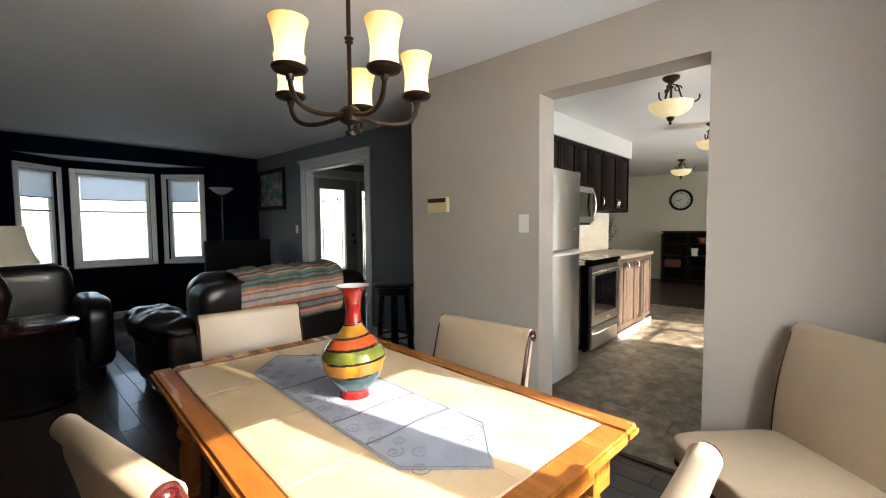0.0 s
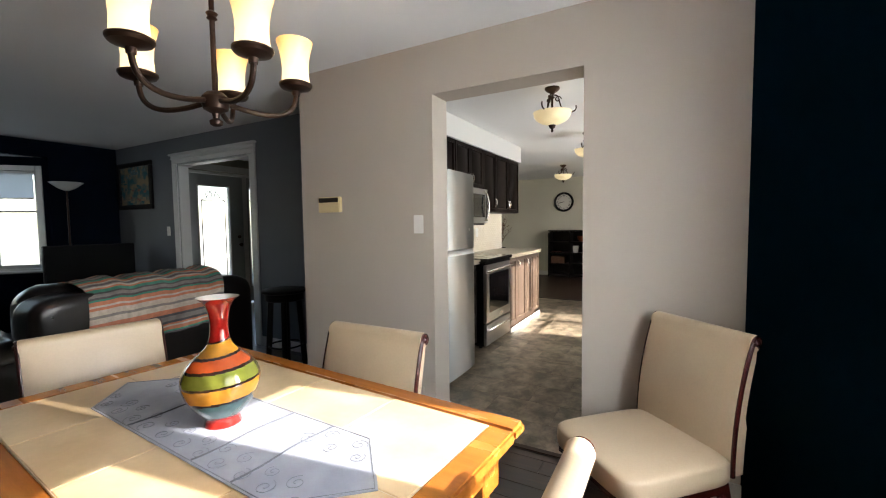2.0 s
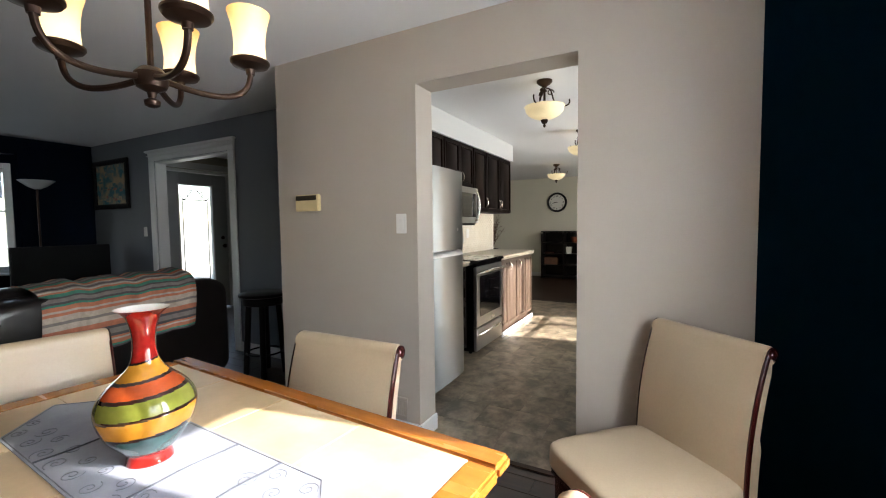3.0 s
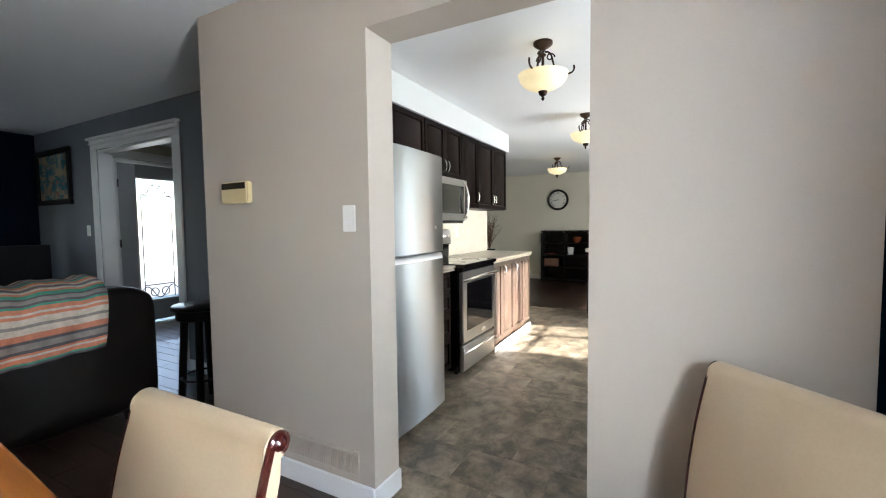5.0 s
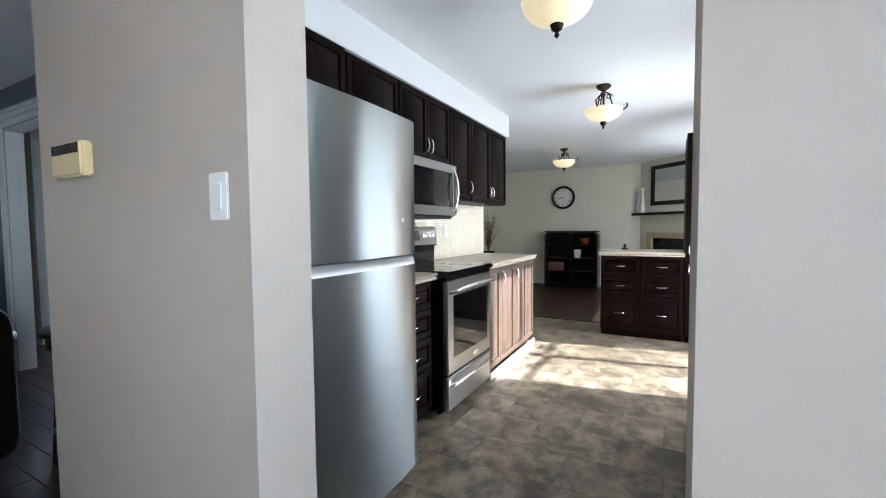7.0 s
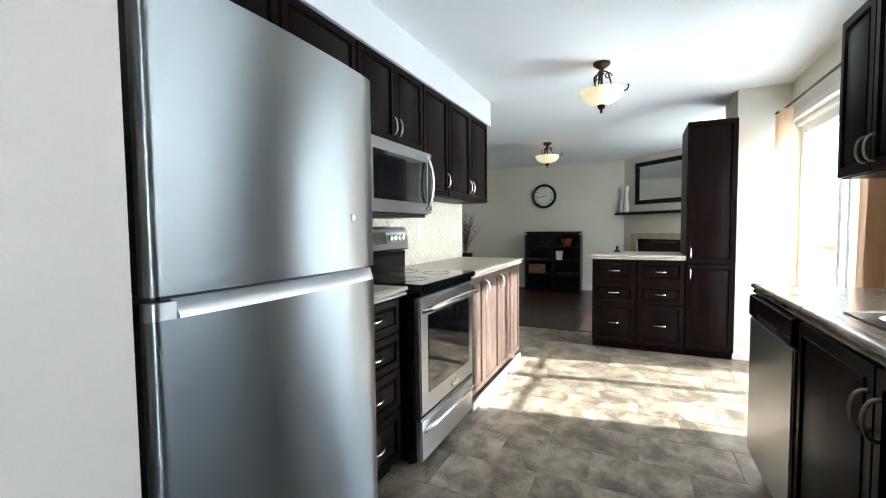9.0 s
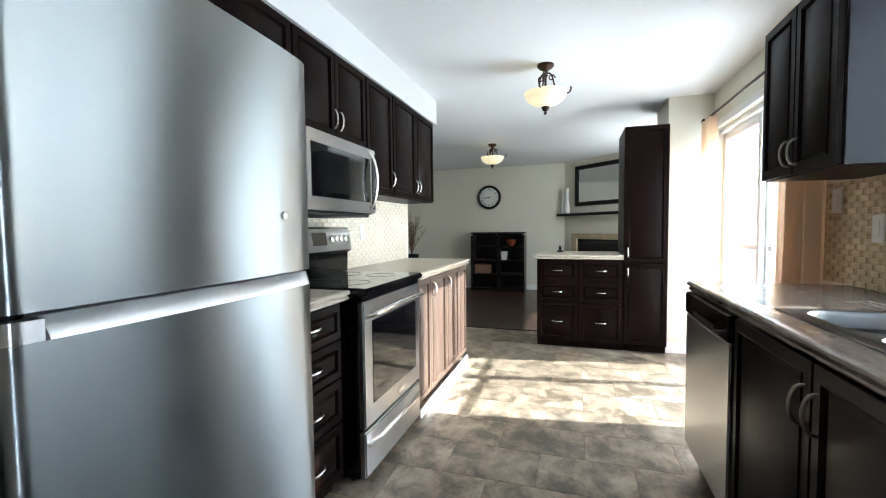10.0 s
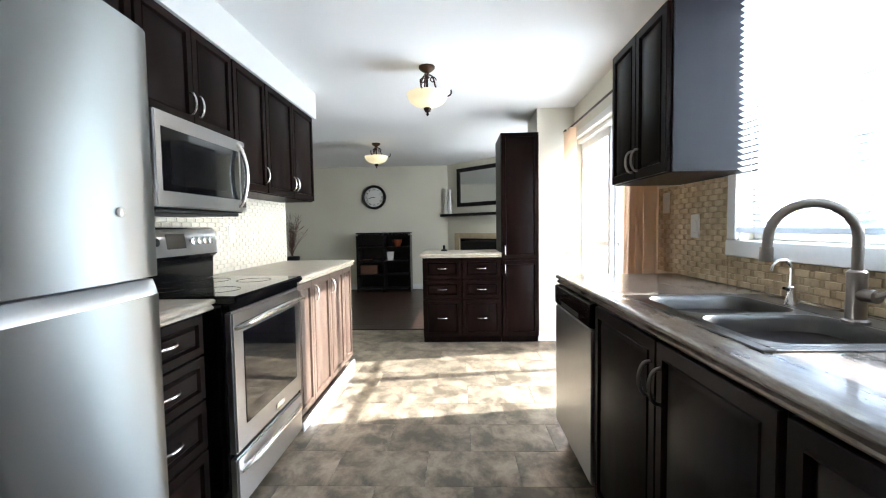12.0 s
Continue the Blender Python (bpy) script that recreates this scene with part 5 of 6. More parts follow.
chair = dining_chair()
spots = [(-2.364, 3.80, -99), (-1.605, 4.10, 180), (-0.64, 4.855, 135.5), (-1.60, 3.40, 10), (-0.985, 3.64, 90)]
for k, (x, y, a) in enumerate(spots[1:]):
    c = copy_thing(chair, pose(x, y, 0, 0, 0, a))
    if k == 1:
        tagged(c, "cream leather dining chair standing by the doorway wall")
chair.matrix_basis = pose(spots[0][0], spots[0][1], 0, 0, 0, spots[0][2])


def chandelier():
    x, y, zh = -1.824, 3.884, 1.69
    ob = thing("chandelier", "bronze five-arm chandelier with lit amber glass shades", "chandelier", (x, y, zh))
    part("canopy", lathe([(0.065, CEIL - 0.001), (0.06, CEIL - 0.02), (0.02, CEIL - 0.035), (0.01, CEIL - 0.05)], x, y, 0, 28), M_BRONZE, ob)
    part("stem", lathe([(0.008, zh), (0.008, 1.945), (0.016, 1.95), (0.012, 1.958), (0.018, 1.966), (0.008, 1.975), (0.0085, 2.20), (0.018, 2.21), (0.022, 2.225), (0.012, 2.24), (0.008, 2.25), (0.008, CEIL - 0.04)], x, y, 0, 18), M_BRONZE, ob)
    part("hub", lathe([(0.008, -0.075), (0.018, -0.07), (0.02, -0.058), (0.009, -0.05), (0.012, -0.035), (0.036, -0.022), (0.042, -0.005), (0.04, 0.015), (0.026, 0.03), (0.008, 0.036)], x, y, zh, 24), M_BRONZE, ob)
    for k in range(5):
        a = radians(62 + 72 * k)
        c, s = math.cos(a), math.sin(a)

        def at(r, z):
            return (x + r * c, y + r * s, z)

        R = 0.252
        pts = curve(at(0.035, zh), at(R, zh + 0.075), at(0.16, zh - 0.035), at(R + 0.005, zh - 0.03), 16)
        arm = part("arm", tube(pts, 0.0085, 10), M_BRONZE, ob)
        part("cup", lathe([(0.012, 0.06), (0.014, 0.075), (0.05, 0.086), (0.056, 0.094), (0.056, 0.1), (0.048, 0.104)], x + R * c, y + R * s, zh, 28), M_BRONZE, arm)
        prof = [(0.047, 0.105), (0.0455, 0.123), (0.044, 0.15), (0.046, 0.18), (0.052, 0.213), (0.061, 0.244), (0.0595, 0.245), (0.0505, 0.214), (0.0445, 0.18), (0.0425, 0.15), (0.044, 0.125), (0.045, 0.108)]
        part("shade", lathe(prof, x + R * c, y + R * s, zh, 32), M_AMBER, ob, "glowing amber frosted glass shade")
        L = new("bulb", bpy.data.lights.new("bulb", "POINT"))
        L.data.energy, L.data.color, L.data.shadow_soft_size = 0.12, (1.0, 0.72, 0.42), 0.02
        L.location = (x + R * c, y + R * s, zh + 0.24)


chandelier()


def thermostat():
    m = facing("-y", WY)
    ob = thing("thermostat", "yellowed plastic wall thermostat with a dark display", "thermostat", (-2.67, WY, 1.39))
    part("case", moved(box(-2.79, -2.585, 0.001, 0.036, 1.388, 1.497, 0.006, 2), m), M_YELLOWED, ob)
    part("display", moved(box(-2.78, -2.595, 0.0365, 0.039, 1.459, 1.491, 0.002), m), M_LCD, ob)


thermostat()


def floor_register():
    m = facing("-y", WY)
    ob = thing("air_grille", "painted return air grille low on the beige wall", "vent", (-2.34, WY, 0.115))
    u0, u1, z0, z1 = -2.74, -1.93, 0.115, 0.245
    part("frame", moved(join(box(u0, u1, 0.001, 0.01, z0, z0 + 0.02, 0.002), box(u0, u1, 0.001, 0.01, z1 - 0.02, z1, 0.002), box(u0, u0 + 0.02, 0.001, 0.01, z0 + 0.02, z1 - 0.02), box(u1 - 0.02, u1, 0.001, 0.01, z0 + 0.02, z1 - 0.02)), m), M_WALL, ob)
    part("backing", moved(box(u0 + 0.02, u1 - 0.02, 0.001, 0.003, z0 + 0.02, z1 - 0.02), m), M_WALL, ob)
    u = u0 + 0.03
    first = None
    while u < u1 - 0.025:
        if first is None:
            f = part("slat", moved(box(u, u + 0.005, 0.003, 0.009, z0 + 0.02, z1 - 0.02), m), M_WALL, ob, smooth=False)
            first = u
        else:
            s = new("slat", f.data)
            s.parent = ob
            s.location = (u - first, 0, 0)
        u += 0.014


floor_register()

# ---- living room ----


def sofa():
    ob = thing("sofa", "black-brown leather sofa seen from behind under a striped throw", "sofa", (-4.3, 4.55, 0))
    part("frame", box(-4.75, -3.80, 3.98, 5.12, 0.07, 0.36, 0.02, 2), M_DLEATHER, ob)
    part("backrest", cushion(-4.08, -3.75, 3.95, 5.42, 0.08, 0.885, 0.25, 0.01, 0.012, 56, 32), M_DLEATHER, ob)
    for y0, y1, top in ((3.72, 4.0, 0.64), (5.10, 5.46, 0.74)):
        arm = part("arm", cushion(-4.80, -3.77, y0 + 0.02, y1 - 0.02, 0.07, top - 0.06, 0.35, 0.0, 0.012, 48, 28), M_DLEATHER, ob)
        part("arm_roll", cushion(-4.88, -3.80, y0 - 0.05, y1 + 0.03, top - 0.24, top, 0.62, 0.02, 0.034, 72, 44), M_DLEATHER, arm, "wrinkled glossy leather roll")
    for y0, y1 in ((3.99, 4.55), (4.55, 5.11)):
        part("seat_cushion", cushion(-4.82, -4.05, y0 + 0.005, y1 - 0.005, 0.36, 0.52, 0.3, 0.03), M_DLEATHER, ob)
        part("back_cushion", cushion(-4.28, -4.02, y0 + 0.005, y1 - 0.005, 0.5, 0.90, 0.4, 0.03, 0.012), M_DLEATHER, ob)
    for x in (-4.68, -3.88):
        for y in (3.82, 5.26):
            part("foot", lathe([(0.022, 0), (0.03, 0.09)], x, y, 0, 12), M_DWOOD, ob)


sofa()


def throw_blanket():
    ob = thing("throw_blanket", "striped terracotta, sage and grey woven throw over the sofa back", "blanket", (-3.9, 4.72, 0.9))
    path = [(-4.25, 0.86), (-4.18, 0.93), (-4.05, 0.948), (-3.93, 0.938), (-3.83, 0.918), (-3.765, 0.87), (-3.738, 0.80), (-3.728, 0.70), (-3.724, 0.60), (-3.722, 0.53)]
    pts = []
    for (xa, za), (xb, zb) in zip(path, path[1:]):
        pts += [(xa + (xb - xa) * k / 6, za + (zb - za) * k / 6) for k in range(6)]
    pts.append(path[-1])
    stripes = [3, 0, 0, 4, 1, 1, 4, 0, 3, 0, 0, 2, 4, 1, 1, 4, 2, 2, 0, 0, 3, 1, 4, 1, 3, 0, 2, 2, 4, 1, 1, 4, 2, 0, 0, 3, 0, 3, 3, 1, 3]
    n, y0, y1 = 46, 4.22, 5.11
    bm = bmesh.new()
    rows = []
    for i, (x, z) in enumerate(pts):
        s = i / (len(pts) - 1)
        row = []
        for j in range(n + 1):
            y = y0 + (y1 - y0) * j / n
            wv = 0.012 * math.sin(y * 26 + 2 * s) + 0.008 * math.sin(y * 47 + 4 * s)
            skew = -0.05 * (s > 0.5) * (s - 0.5) + 0.02 * math.sin(3 * s)
            row.append(bm.verts.new((x + (wv + 0.014) * s, y + skew, z + (0.014 + wv) * (1 - s) - 0.05 * s * (0.5 - j / n))))
        rows.append(row)
    for i, (a, b) in enumerate(zip(rows, rows[1:])):
        for j in range(n):
            f = bm.faces.new((a[j], a[j + 1], b[j + 1], b[j]))
            f.material_index = stripes[i % len(stripes)]
    bmesh.ops.recalc_face_normals(bm, faces=bm.faces[:])
    bmesh.ops.solidify(bm, geom=bm.faces[:], thickness=0.006)
    part("cloth", bm, M_THROW, ob)


throw_blanket()


def side_stool():
    x, y = -3.66, 5.66
    ob = thing("side_table", "round black wooden side table behind the sofa", "side table", (x, y, 0))
    part("tabletop", lathe([(0.19, 0.69), (0.2, 0.695), (0.2, 0.715), (0.19, 0.72)], x, y, 0, 32), M_DWOOD, ob)
    for a in (45, 135, 225, 315):
        c, s = math.cos(radians(a)), math.sin(radians(a))
        part("leg", tube([(x + 0.16 * c, y + 0.16 * s, 0), (x + 0.12 * c, y + 0.12 * s, 0.62)], 0.026, 10), M_DWOOD, ob)
    part("apron", lathe([(0.165, 0.62), (0.17, 0.625), (0.17, 0.6895)], x, y, 0, 32), M_DWOOD, ob)
    part("stretcher", tube([(x + 0.15 * math.cos(t), y + 0.15 * math.sin(t), 0.2) for t in (k * math.pi / 12 for k in range(25))], 0.008, 8), M_DWOOD, ob)


side_stool()


def armchair():
    ob = thing("armchair", "black leather armchair by the bay window", "armchair", (-5.55, 3.2, 0))
    part("frame", box(-5.95, -5.2, 2.85, 3.5, 0.06, 0.36, 0.02, 2), M_DLEATHER, ob)
    part("seat_cushion", cushion(-5.9, -5.2, 2.9, 3.45, 0.36, 0.5, 0.3, 0.03), M_DLEATHER, ob)
    part("backrest", cushion(-6.0, -5.75, 2.75, 3.5, 0.36, 0.95, 0.4, 0.02), M_DLEATHER, ob)
    for y0, y1 in ((2.6, 2.86), (3.46, 3.70)):
        part("arm", cushion(-5.95, -5.1, y0, y1, 0.06, 0.66, 0.4, 0.03, 0.015), M_DLEATHER, ob)
    for x in (-5.9, -5.2):
        for y in (2.7, 3.6):
            part("foot", lathe([(0.02, 0), (0.026, 0.06)], x, y, 0, 12), M_DWOOD, ob)


armchair()


def lamp_table():
    x, y = -4.80, 3.12
    ob = thing("drum_table", "round dark wooden drum table with a glossy top", "side table", (x, y, 0))
    part("drum", lathe([(0.28, 0), (0.29, 0.03), (0.275, 0.05), (0.275, 0.55), (0.285, 0.565)], x, y, 0, 40), M_DWOOD, ob)
    part("tabletop", lathe([(0.29, 0.5655), (0.3, 0.575), (0.3, 0.595), (0.29, 0.6)], x, y, 0, 40), M_MAHOG, ob)
    lx, ly = x - 0.05, y - 0.12
    lamp = thing("table_lamp", "unlit table lamp with a cream flared shade", "lamp", (lx, ly, 0.6))
    part("base", lathe([(0.09, 0.601), (0.09, 0.62), (0.03, 0.64), (0.05, 0.72), (0.07, 0.8), (0.045, 0.9), (0.015, 0.96), (0.012, 1.1)], lx, ly, 0, 28), M_BRONZE, lamp)
    part("shade", lathe([(0.225, 1.035), (0.19, 1.11), (0.165, 1.2), (0.15, 1.31), (0.147, 1.31), (0.162, 1.2), (0.187, 1.11), (0.222, 1.035)], lx, ly, 0, 36), M_SHADE, lamp)


lamp_table()


def television():
    ob = thing("television", "black flat screen television on a low stand", "television", (-6.8, 5.42, 0.45))
    part("panel", box(-6.83, -6.79, 4.96, 5.88, 0.55, 1.10, 0.006, 2), M_BLACKP, ob)
    part("screen", box(-6.789, -6.786, 4.975, 5.865, 0.57, 1.085), M_BLACKP, ob)
    part("neck", box(-6.84, -6.80, 5.36, 5.48, 0.46, 0.56, 0.004), M_BLACKP, ob)
    part("foot", box(-6.93, -6.70, 5.2, 5.64, 0.45, 0.462, 0.004), M_BLACKP, ob)
    st = thing("tv_stand", "low black wooden television stand", "tv stand", (-6.85, 5.42, 0))
    part("top", box(-7.08, -6.62, 4.85, 5.96, 0.42, 0.449, 0.004), M_DWOOD, st)
    part("bottom", box(-7.06, -6.64, 4.87, 5.94, 0.06, 0.09, 0.003), M_DWOOD, st)
    for y in (4.87, 5.4, 5.91):
        part("side", box(-7.06, -6.64, y, y + 0.025, 0.0, 0.419, 0.003), M_DWOOD, st)


television()


def torchiere():
    x, y = -7.15, 5.335
    ob = thing("floor_lamp", "tall torchiere floor lamp with a pale glass bowl", "lamp", (x, y, 0))
    part("base", lathe([(0.13, 0.001), (0.13, 0.02), (0.03, 0.04)], x, y, 0, 28), M_BRONZE, ob)
    part("pole", tube([(x, y, 0.03), (x, y, 1.78)], 0.011, 12), M_BRONZE, ob)
    part("bowl", lathe([(0.03, 1.77), (0.09, 1.80), (0.17, 1.87), (0.165, 1.87), (0.085, 1.81), (0.025, 1.782)], x, y, 0, 32), M_CERAMIC, ob, "pale frosted glass bowl")


torchiere()

rug = thing("rug", "grey shag area rug on the dark floor", "rug", (-5.5, 4.7, 0))
bm = box(-6.6, -4.85, 3.83, 5.6, 0.004, 0.018, 0.004)
part("carpet", bm, M_RUG, rug)


def picture():
    ob = thing("framed_picture", "dark framed seaside painting on the grey wall", "picture", (-6.94, 6.0, 1.54))
    u0, u1, z0, z1, w = -7.38, -6.50, 1.545, 2.18, 0.065
    m = facing("-y", 6.01)
    for b in (box(u0, u1, 0.002, 0.032, z0, z0 + w, 0.006, 2), box(u0, u1, 0.002, 0.032, z1 - w, z1, 0.006, 2), box(u0, u0 + w, 0.002, 0.031, z0 + w, z1 - w, 0.006, 2), box(u1 - w, u1, 0.002, 0.031, z0 + w, z1 - w, 0.006, 2)):
        part("frame", moved(b, m), M_DWOOD, ob)
    part("canvas", moved(box(u0 + w, u1 - w, 0.002, 0.012, z0 + w, z1 - w), m), M_ART, ob, smooth=False)
    rng = random.Random(7)
    cols = (mat("paint_sky", (0.14, 0.24, 0.27), 0.6), mat("paint_sand", (0.42, 0.33, 0.22), 0.6), mat("paint_sea", (0.06, 0.17, 0.19), 0.6), mat("paint_coral", (0.36, 0.16, 0.12), 0.6))
    for k in range(34):
        uu, zz = rng.uniform(u0 + w + 0.05, u1 - w - 0.05), rng.uniform(z0 + w + 0.03, z1 - w - 0.03)
        up = (zz - z0) / (z1 - z0)
        c = cols[0] if up > 0.65 else cols[2] if up > 0.45 else rng.choice(cols[1:])
        a, b = rng.uniform(0.02, 0.05), rng.uniform(0.008, 0.02)
        part("brush_stroke", moved(box(uu - a, uu + a, 0.012, 0.013 + 0.0002 * k, zz - b, zz + b, 0.0004), m), c, ob)


picture()

# ---- family room beyond the kitchen ----


def bookcase():
    x0, x1, y0, y1, h = -3.18, -2.16, 13.03, 13.38, 1.10
    ob = thing("bookcase", "low black-brown open bookcase half filled with ornaments", "bookcase", ((x0 + x1) / 2, 13.2, 0))
    for x in (x0, (x0 + x1) / 2 - 0.018, x1 - 0.036):
        part("upright", box(x, x + 0.036, y0, y1, 0.0, h - 0.04, 0.002), M_DWOOD, ob)
    for z in (0.03, 0.30, 0.56, 0.82, 1.063):
        for a, b in ((x0 + 0.037, (x0 + x1) / 2 - 0.019), ((x0 + x1) / 2 + 0.019, x1 - 0.037)):
            part("shelf", box(a, b, y0 + 0.005, y1, z, z + 0.03, 0.002), M_DWOOD, ob)
    part("top", box(x0, x1, y0, y1, h - 0.005, h + 0.02, 0.003), M_DWOOD, ob)
    # Added dark sheet for the dim compartments; the bookcase itself is open-backed.
    part("back_panel", box(x0 + 0.002, x1 - 0.002, y1 - 0.012, y1 - 0.001, 0.03, h - 0.04), M_DWOOD, ob)
    pot = thing("plant_pot", "small white square pot on the bookcase shelf", "pot", (-2.55, 13.15, 0.59))
    part("pot", moved(lathe([(0.065, 0), (0.09, 0.16), (0.085, 0.16), (0.06, 0.02)], n=4), Matrix.Translation((-2.55, 13.15, 0.591)) @ pose(0, 0, 0, 0, 0, 45)), M_CERAMIC, pot)
    bl = thing("orange_bowl", "orange ceramic bowl on the bookcase shelf", "bowl", (-2.42, 13.15, 0.85))
    part("bowl", lathe([(0.04, 0), (0.09, 0.07), (0.095, 0.13), (0.09, 0.13), (0.08, 0.07), (0.03, 0.012)], -2.42, 13.15, 0.851, 24), M_ORANGE, bl)
    bk = thing("book", "red-brown book lying on the bookcase shelf", "book", (-3.0, 13.15, 0.59))
    part("cover", box(-3.1, -2.88, 13.08, 13.24, 0.591, 0.625, 0.003), M_MAHOG, bk)
    bk = thing("box", "dark storage box on the bookcase shelf", "box", (-2.95, 13.2, 0.33))
    part("box", box(-3.12, -2.8, 13.08, 13.34, 0.331, 0.50, 0.006), M_REED, bk)


bookcase()


def wall_clock():
    x, z, r, y = -2.888, 1.806, 0.235, 13.398
    ob = thing("wall_clock", "round black wall clock with roman numerals", "clock", (x, y, z))
    turn = Matrix.Translation((x, y, z)) @ pose(0, 0, 0, 90)
    part("rim", moved(lathe([(r - 0.05, 0), (r, 0), (r, 0.02), (r - 0.02, 0.045), (r - 0.045, 0.03), (r - 0.05, 0.012)], n=48), turn), M_BLACKP, ob)
    part("dial", moved(lathe([(r - 0.049, 0.002), (r - 0.049, 0.0145)], n=48), turn), M_CERAMIC, ob)
    for k, txt in enumerate(("XII", "I", "II", "III", "IIII", "V", "VI", "VII", "VIII", "IX", "X", "XI")):
        cu = bpy.data.curves.new("numeral", "FONT")
        cu.body, cu.size, cu.align_x, cu.align_y, cu.extrude = txt, 0.052, "CENTER", "CENTER", 0.001
        tmp = bpy.data.objects.new("numeral", cu)
        me = bpy.data.meshes.new_from_object(tmp)
        bpy.data.objects.remove(tmp)
        me.transform(turn @ pose(0, 0, 0.0155, 0, 0, -30 * k) @ Matrix.Translation((0, r - 0.085, 0)))
        me.transform(Matrix.Translation(-ob.location))
        me.materials.append(M_BLACKP)
        o = new("numeral", me)
        o.parent = ob
    for a, L, w in ((-261, 0.085, 0.012), (-258, 0.13, 0.008)):
        part("pointer", moved(box(-w / 2, w / 2, -0.02, L, 0.0165, 0.0185), turn @ pose(0, 0, 0, 0, 0, a)), M_BLACKP, ob)


wall_clock()


def fireplace():
    m = FIRE @ Matrix.Diagonal((1, -1, 1, 1))
    ob = thing("fireplace", "beige stone fireplace surround with a dark firebox", "fireplace", FIRE @ Vector((1.0, 0, 0)))
    for b in (box(0.22, 0.34, 0.001, 0.05, 0, 1.09, 0.004), box(1.4, 1.52, 0.001, 0.05, 0, 1.09, 0.004), box(0.34, 1.4, 0.001, 0.05, 0.99, 1.09, 0.004)):
        part("surround", moved(b, m), M_STONE, ob)
    part("firebox", moved(box(0.341, 1.399, 0.001, 0.012, 0.0, 0.989), m), M_BLACKP, ob)
    part("firebox_trim", moved(box(0.36, 1.38, 0.012, 0.03, 0.93, 0.97, 0.004), m), M_BLACK, ob)
    sh = thing("mantel_shelf", "black-brown floating mantel shelf", "shelf", FIRE @ Vector((0.9, -0.1, 1.41)))
    part("board", moved(box(-0.02, 1.58, 0.001, 0.19, 1.405, 1.45, 0.004), m), M_DWOOD, sh)
    mi = thing("wall_mirror", "rectangular mirror in a wide black frame above the mantel", "mirror", FIRE @ Vector((0.85, -0.02, 1.6)))
    u0, u1, z0, z1, w = 0.28, 1.42, 1.58, 2.29, 0.07
    for b in (box(u0, u1, 0.002, 0.035, z0, z0 + w, 0.006), box(u0, u1, 0.002, 0.035, z1 - w, z1, 0.006), box(u0, u0 + w, 0.002, 0.034, z0 + w, z1 - w, 0.006), box(u1 - w, u1, 0.002, 0.034, z0 + w, z1 - w, 0.006)):
        part("frame", moved(b, m), M_DWOOD, mi)
    part("glass", moved(box(u0 + w, u1 - w, 0.002, 0.012, z0 + w, z1 - w), m), M_MIRROR, mi, smooth=False)
    for u, h in ((0.06, 0.40), (0.15, 0.46)):
        p = m @ Vector((u, 0.09, 1.4505))
        v = thing("tall_vase", "tall slender white vase on the mantel", "vase", p, "mantel vases")
        part("body", lathe([(0.04, 0), (0.05, 0.06), (0.045, 0.14), (0.026, 0.24), (0.022, h * 0.75), (0.032, h), (0.028, h), (0.018, h * 0.75)], p.x, p.y, p.z, 20), M_CERAMIC, v)


fireplace()


def dried_reeds():
    x, y = -4.35, 12.9
    tb = thing("plant_stand", "low dark wooden plant stand", "table", (x, y, 0))
    part("tabletop", box(x - 0.25, x + 0.25, y - 0.2, y + 0.2, 0.50, 0.53, 0.004), M_DWOOD, tb)
    for dx in (-0.21, 0.21):
        for dy in (-0.16, 0.16):
            part("leg", box(x + dx - 0.02, x + dx + 0.02, y + dy - 0.02, y + dy + 0.02, 0, 0.499, 0.003), M_DWOOD, tb)
    ob = thing("dried_plant", "dried brown reeds and leaves in a dark pot", "plant", (x, y, 0.53))
    part("pot", lathe([(0.09, 0.531), (0.13, 0.60), (0.14, 0.70), (0.13, 0.70), (0.12, 0.6)], x, y, 0, 24), M_BLACKP, ob)
    rng = random.Random(3)
    stems, leaves = [], []
    for k in range(42):
        a, s = rng.uniform(0, 6.283), rng.uniform(0.05, 0.3)
        h = rng.uniform(0.35, 0.78)
        pts = curve((x, y, 0.62), (x + s * math.cos(a), y + s * math.sin(a), 0.68 + h), (x, y, 0.62 + h * 0.4), (x + 0.4 * s * math.cos(a), y + 0.4 * s * math.sin(a), 0.68 + h * 0.7), 6)
        stems.append(tube(pts, 0.004, 5, 0.0015))
        for q in range(3):
            t = pts[rng.randint(2, 6)]
            lf = box(-0.006, 0.006, -0.0015, 0.0015, 0, rng.uniform(0.08, 0.18))
            for v in lf.verts:
                v.co.x *= 1.6 - v.co.z * 8 if v.co.z > 0 else 0.5
            leaves.append(moved(lf, Matrix.Translation(t) @ pose(0, 0, 0, rng.uniform(-50, 50), rng.uniform(-50, 50), rng.uniform(0, 360))))
    part("stems", join(*stems), M_REED, ob, "thin dried stems")
    part("leaves", join(*leaves), M_REED, ob, "curled dried leaves")


dried_reeds()
orn = thing("small_ornament", "small dark ornament on the pale worktop", "ornament", (-1.42, 9.9, 0.937))
part("body", lathe([(0.035, 0), (0.035, 0.015), (0.012, 0.025), (0.015, 0.05), (0.004, 0.07)], -1.42, 9.9, 0.938, 18), M_BLACKP, orn)

# ---- pieces: backsplash, planks and tiles ----


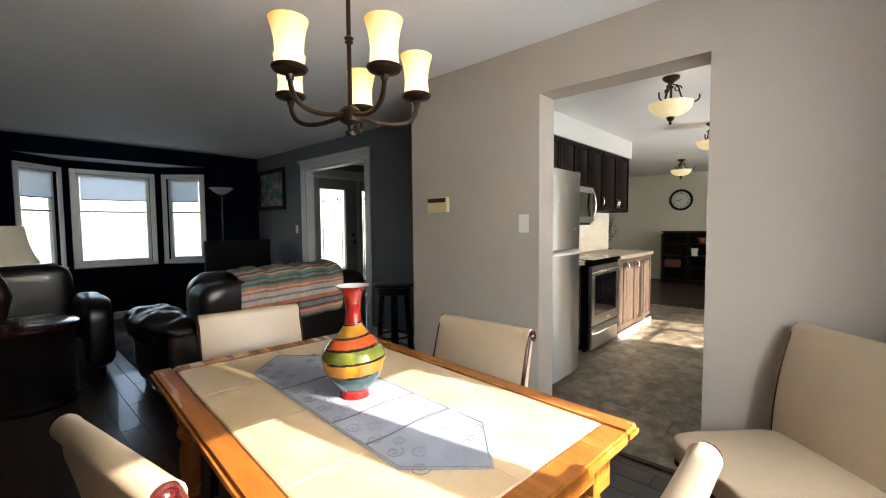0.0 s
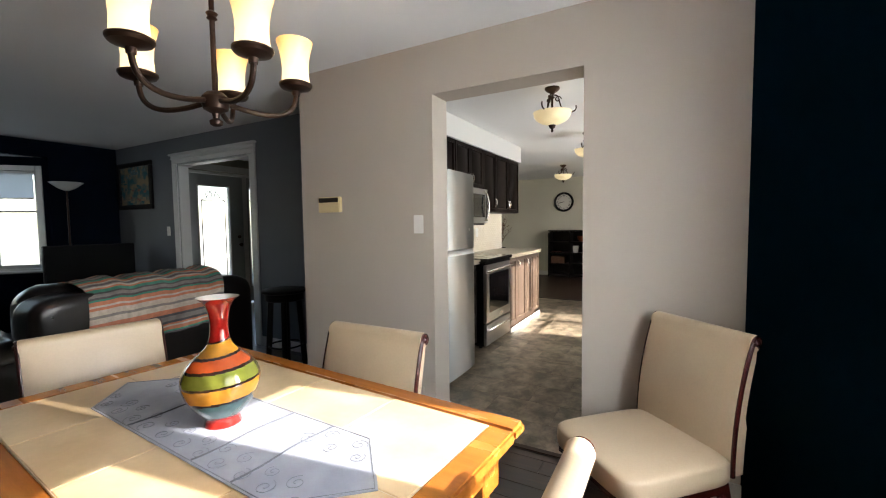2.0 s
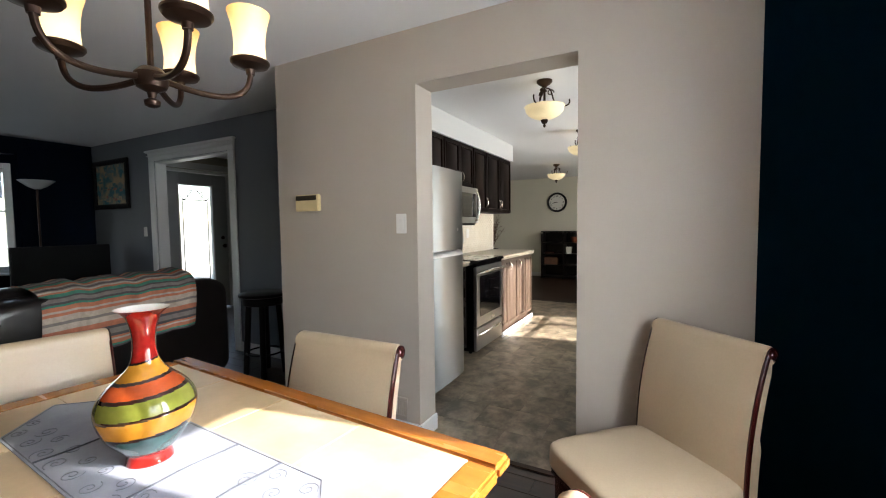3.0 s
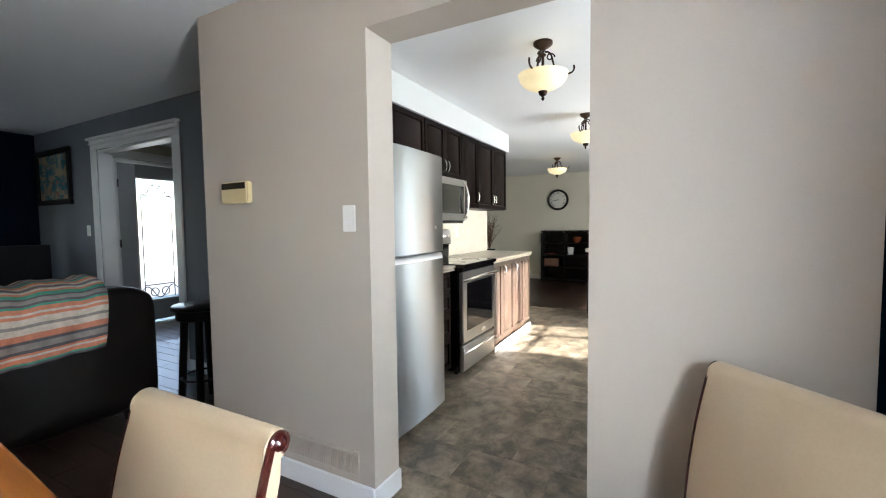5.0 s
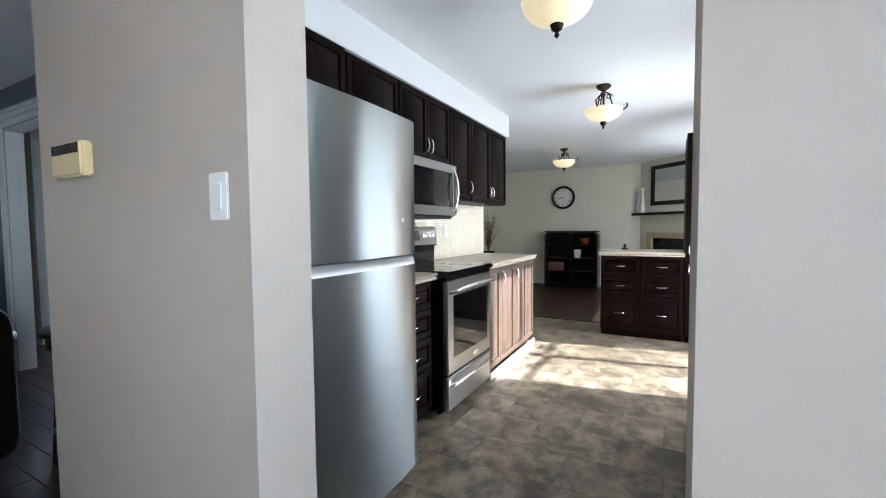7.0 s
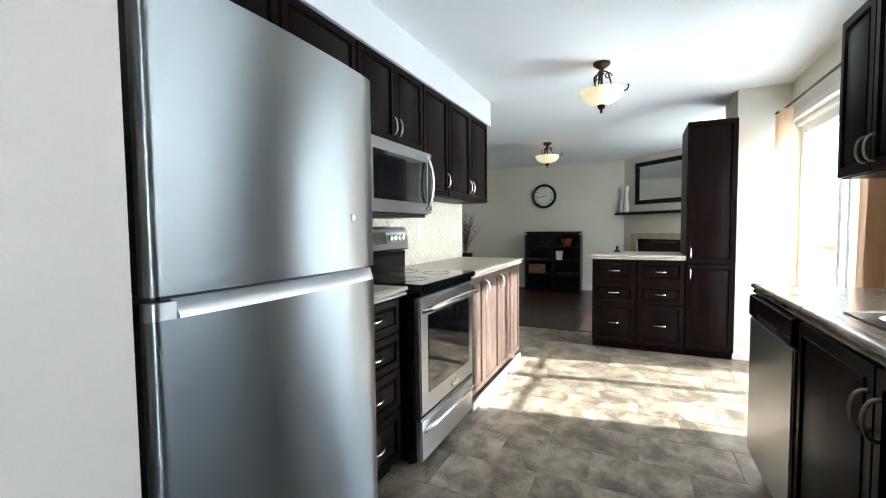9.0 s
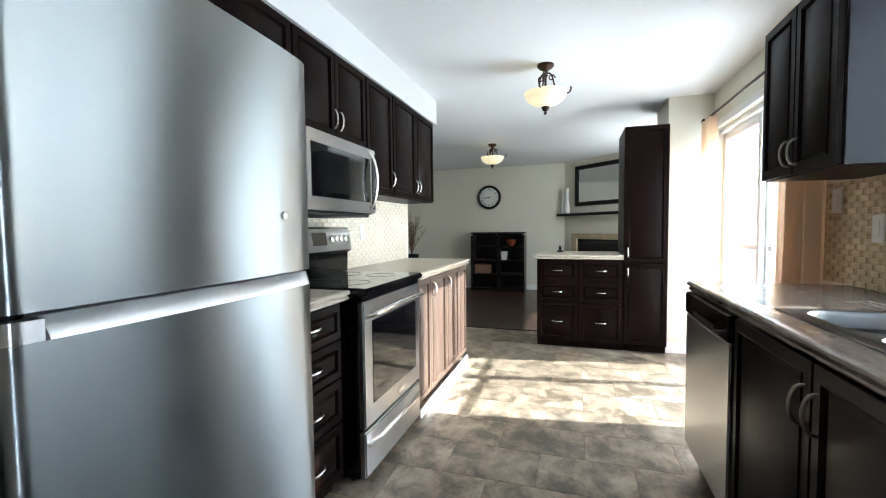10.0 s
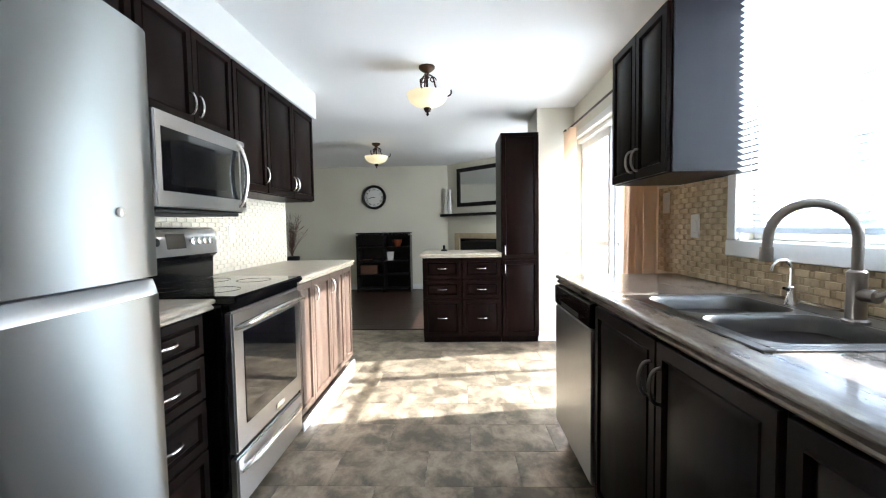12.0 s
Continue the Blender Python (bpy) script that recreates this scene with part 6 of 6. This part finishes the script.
def weave(name, way, plane, u0, u1, z0, z1, material, peg, grout, label):
    """A basket-weave tile wall: long tiles and small square pegs, set proud of the grout."""
    m = facing(way, plane)
    ob = tagged(part(name, moved(box(u0, u1, 0.001, 0.004, z0, z1), m), grout, None, smooth=False), label, "backsplash", kind="structure")
    verts, faces = [], []

    kinds = []

    def piece(a, b, lo, hi, t, kind):
        a, b, lo, hi = max(a, u0), min(b, u1), max(lo, z0), min(hi, z1)
        if b - a < 0.004 or hi - lo < 0.004:
            return
        e, k = 0.0018, len(verts)
        for x, y, z in ((a, 0.004, lo), (b, 0.004, lo), (b, 0.004, hi), (a, 0.004, hi), (a + e, t, lo + e), (b - e, t, lo + e), (b - e, t, hi - e), (a + e, t, hi - e)):
            verts.append(m @ Vector((x, y, z)))
        for f in ((4, 5, 6, 7), (0, 1, 5, 4), (1, 2, 6, 5), (2, 3, 7, 6), (3, 0, 4, 7)):
            faces.append([k + i for i in f])
            kinds.append(kind)

    p, g = 0.027, 0.0022
    rows, cols = int((z1 - z0) / p) + 1, int((u1 - u0) / (3 * p)) + 2
    for r in range(rows):
        off = 1.5 * p * (r % 2)
        for c in range(-1, cols):
            a = u0 + c * 3 * p + off
            lo = z0 + r * p
            piece(a, a + 2.35 * p - g, lo, lo + p - g, 0.0078, 0)
            piece(a + 2.35 * p, a + 3 * p - g, lo + 0.004, lo + p - g - 0.004, 0.0058, 1)
    me = bpy.data.meshes.new("tiles")
    me.from_pydata(verts, [], faces)
    me.materials.append(material)
    me.materials.append(peg)
    me.polygons.foreach_set("material_index", kinds)
    b = bmesh.new()
    b.from_mesh(me)
    bmesh.ops.recalc_face_normals(b, faces=b.faces[:])
    b.to_mesh(me)
    b.free()
    t = new("tiles", me)
    t.parent = ob
    tagged(t, kind="stuff")
    return ob


weave("backsplash_sink", "-x", -0.067, 5.48, 7.161, 0.931, 1.058, M_WEAVE, M_PEG, M_GROUT, "tan basket-weave tile backsplash under the window")
weave("backsplash_east", "-x", -0.067, 7.1625, 7.84, 0.931, 1.409, M_WEAVE, M_PEG, M_GROUT, "tan basket-weave tile backsplash behind the sink")
weave("backsplash_west", "+x", -2.81, 6.38, 8.95, 0.931, 1.44, M_CREAMT, M_PEGC, M_GROUTC, "cream basket-weave tile backsplash behind the stove")


def pieces(parent, name, x0, x1, y0, y1, dx, dy, material, stagger, gap=0.0015, along="x", z=0.0):
    """Floor pieces laid edge to edge, objects of their own on shared meshes."""
    store = {}
    loc = origin_of(parent)
    r, v = 0, y0
    while v < y1 - 0.01:
        v2 = min(v + dy, y1)
        u = x0 - (stagger * r) % dx
        while u < x1 - 0.01:
            a, b = max(u, x0), min(u + dx, x1)
            if b - a > 0.02:
                key = (round(b - a, 3), round(v2 - v, 3))
                if key not in store:
                    w, h = key
                    bm = box(-w / 2 + gap, w / 2 - gap, -h / 2 + gap, h / 2 - gap, -0.0045, 0, 0.001)
                    me = bpy.data.meshes.new(name)
                    bm.to_mesh(me)
                    bm.free()
                    me.materials.append(material)
                    store[key] = me
                o = new(name, store[key])
                o.parent = parent
                o.location = Vector(((a + b) / 2, (v + v2) / 2, z)) - loc
            u += dx
        v = v2
        r += 1


pieces(FLOOR_K, "tile", -2.81, -0.067, 5.326, 10.114, 0.457, 0.305, M_VINYL, 0.2285, 0.0008)
pieces(FLOOR_F, "plank", -5.2, 0.15, 10.151, 13.39, 1.25, 0.125, M_WOODFLOOR, 0.47)
LF = bpy.data.objects["floor_living"]
pieces(LF, "plank", -7.98, 0.05, 2.6, 5.284, 1.25, 0.125, M_WOODFLOOR, 0.47)
FF = bpy.data.objects["floor_foyer"]
pieces(FF, "plank", -7.45, -3.06, 5.302, 8.58, 1.25, 0.125, M_WOODFLOOR, 0.47)
struct("floor_living_rear", box(-7.45, 0.05, 0.5, 2.599, -0.004, 0.0), M_WOODFLOOR, "dark wood floor", "floor")
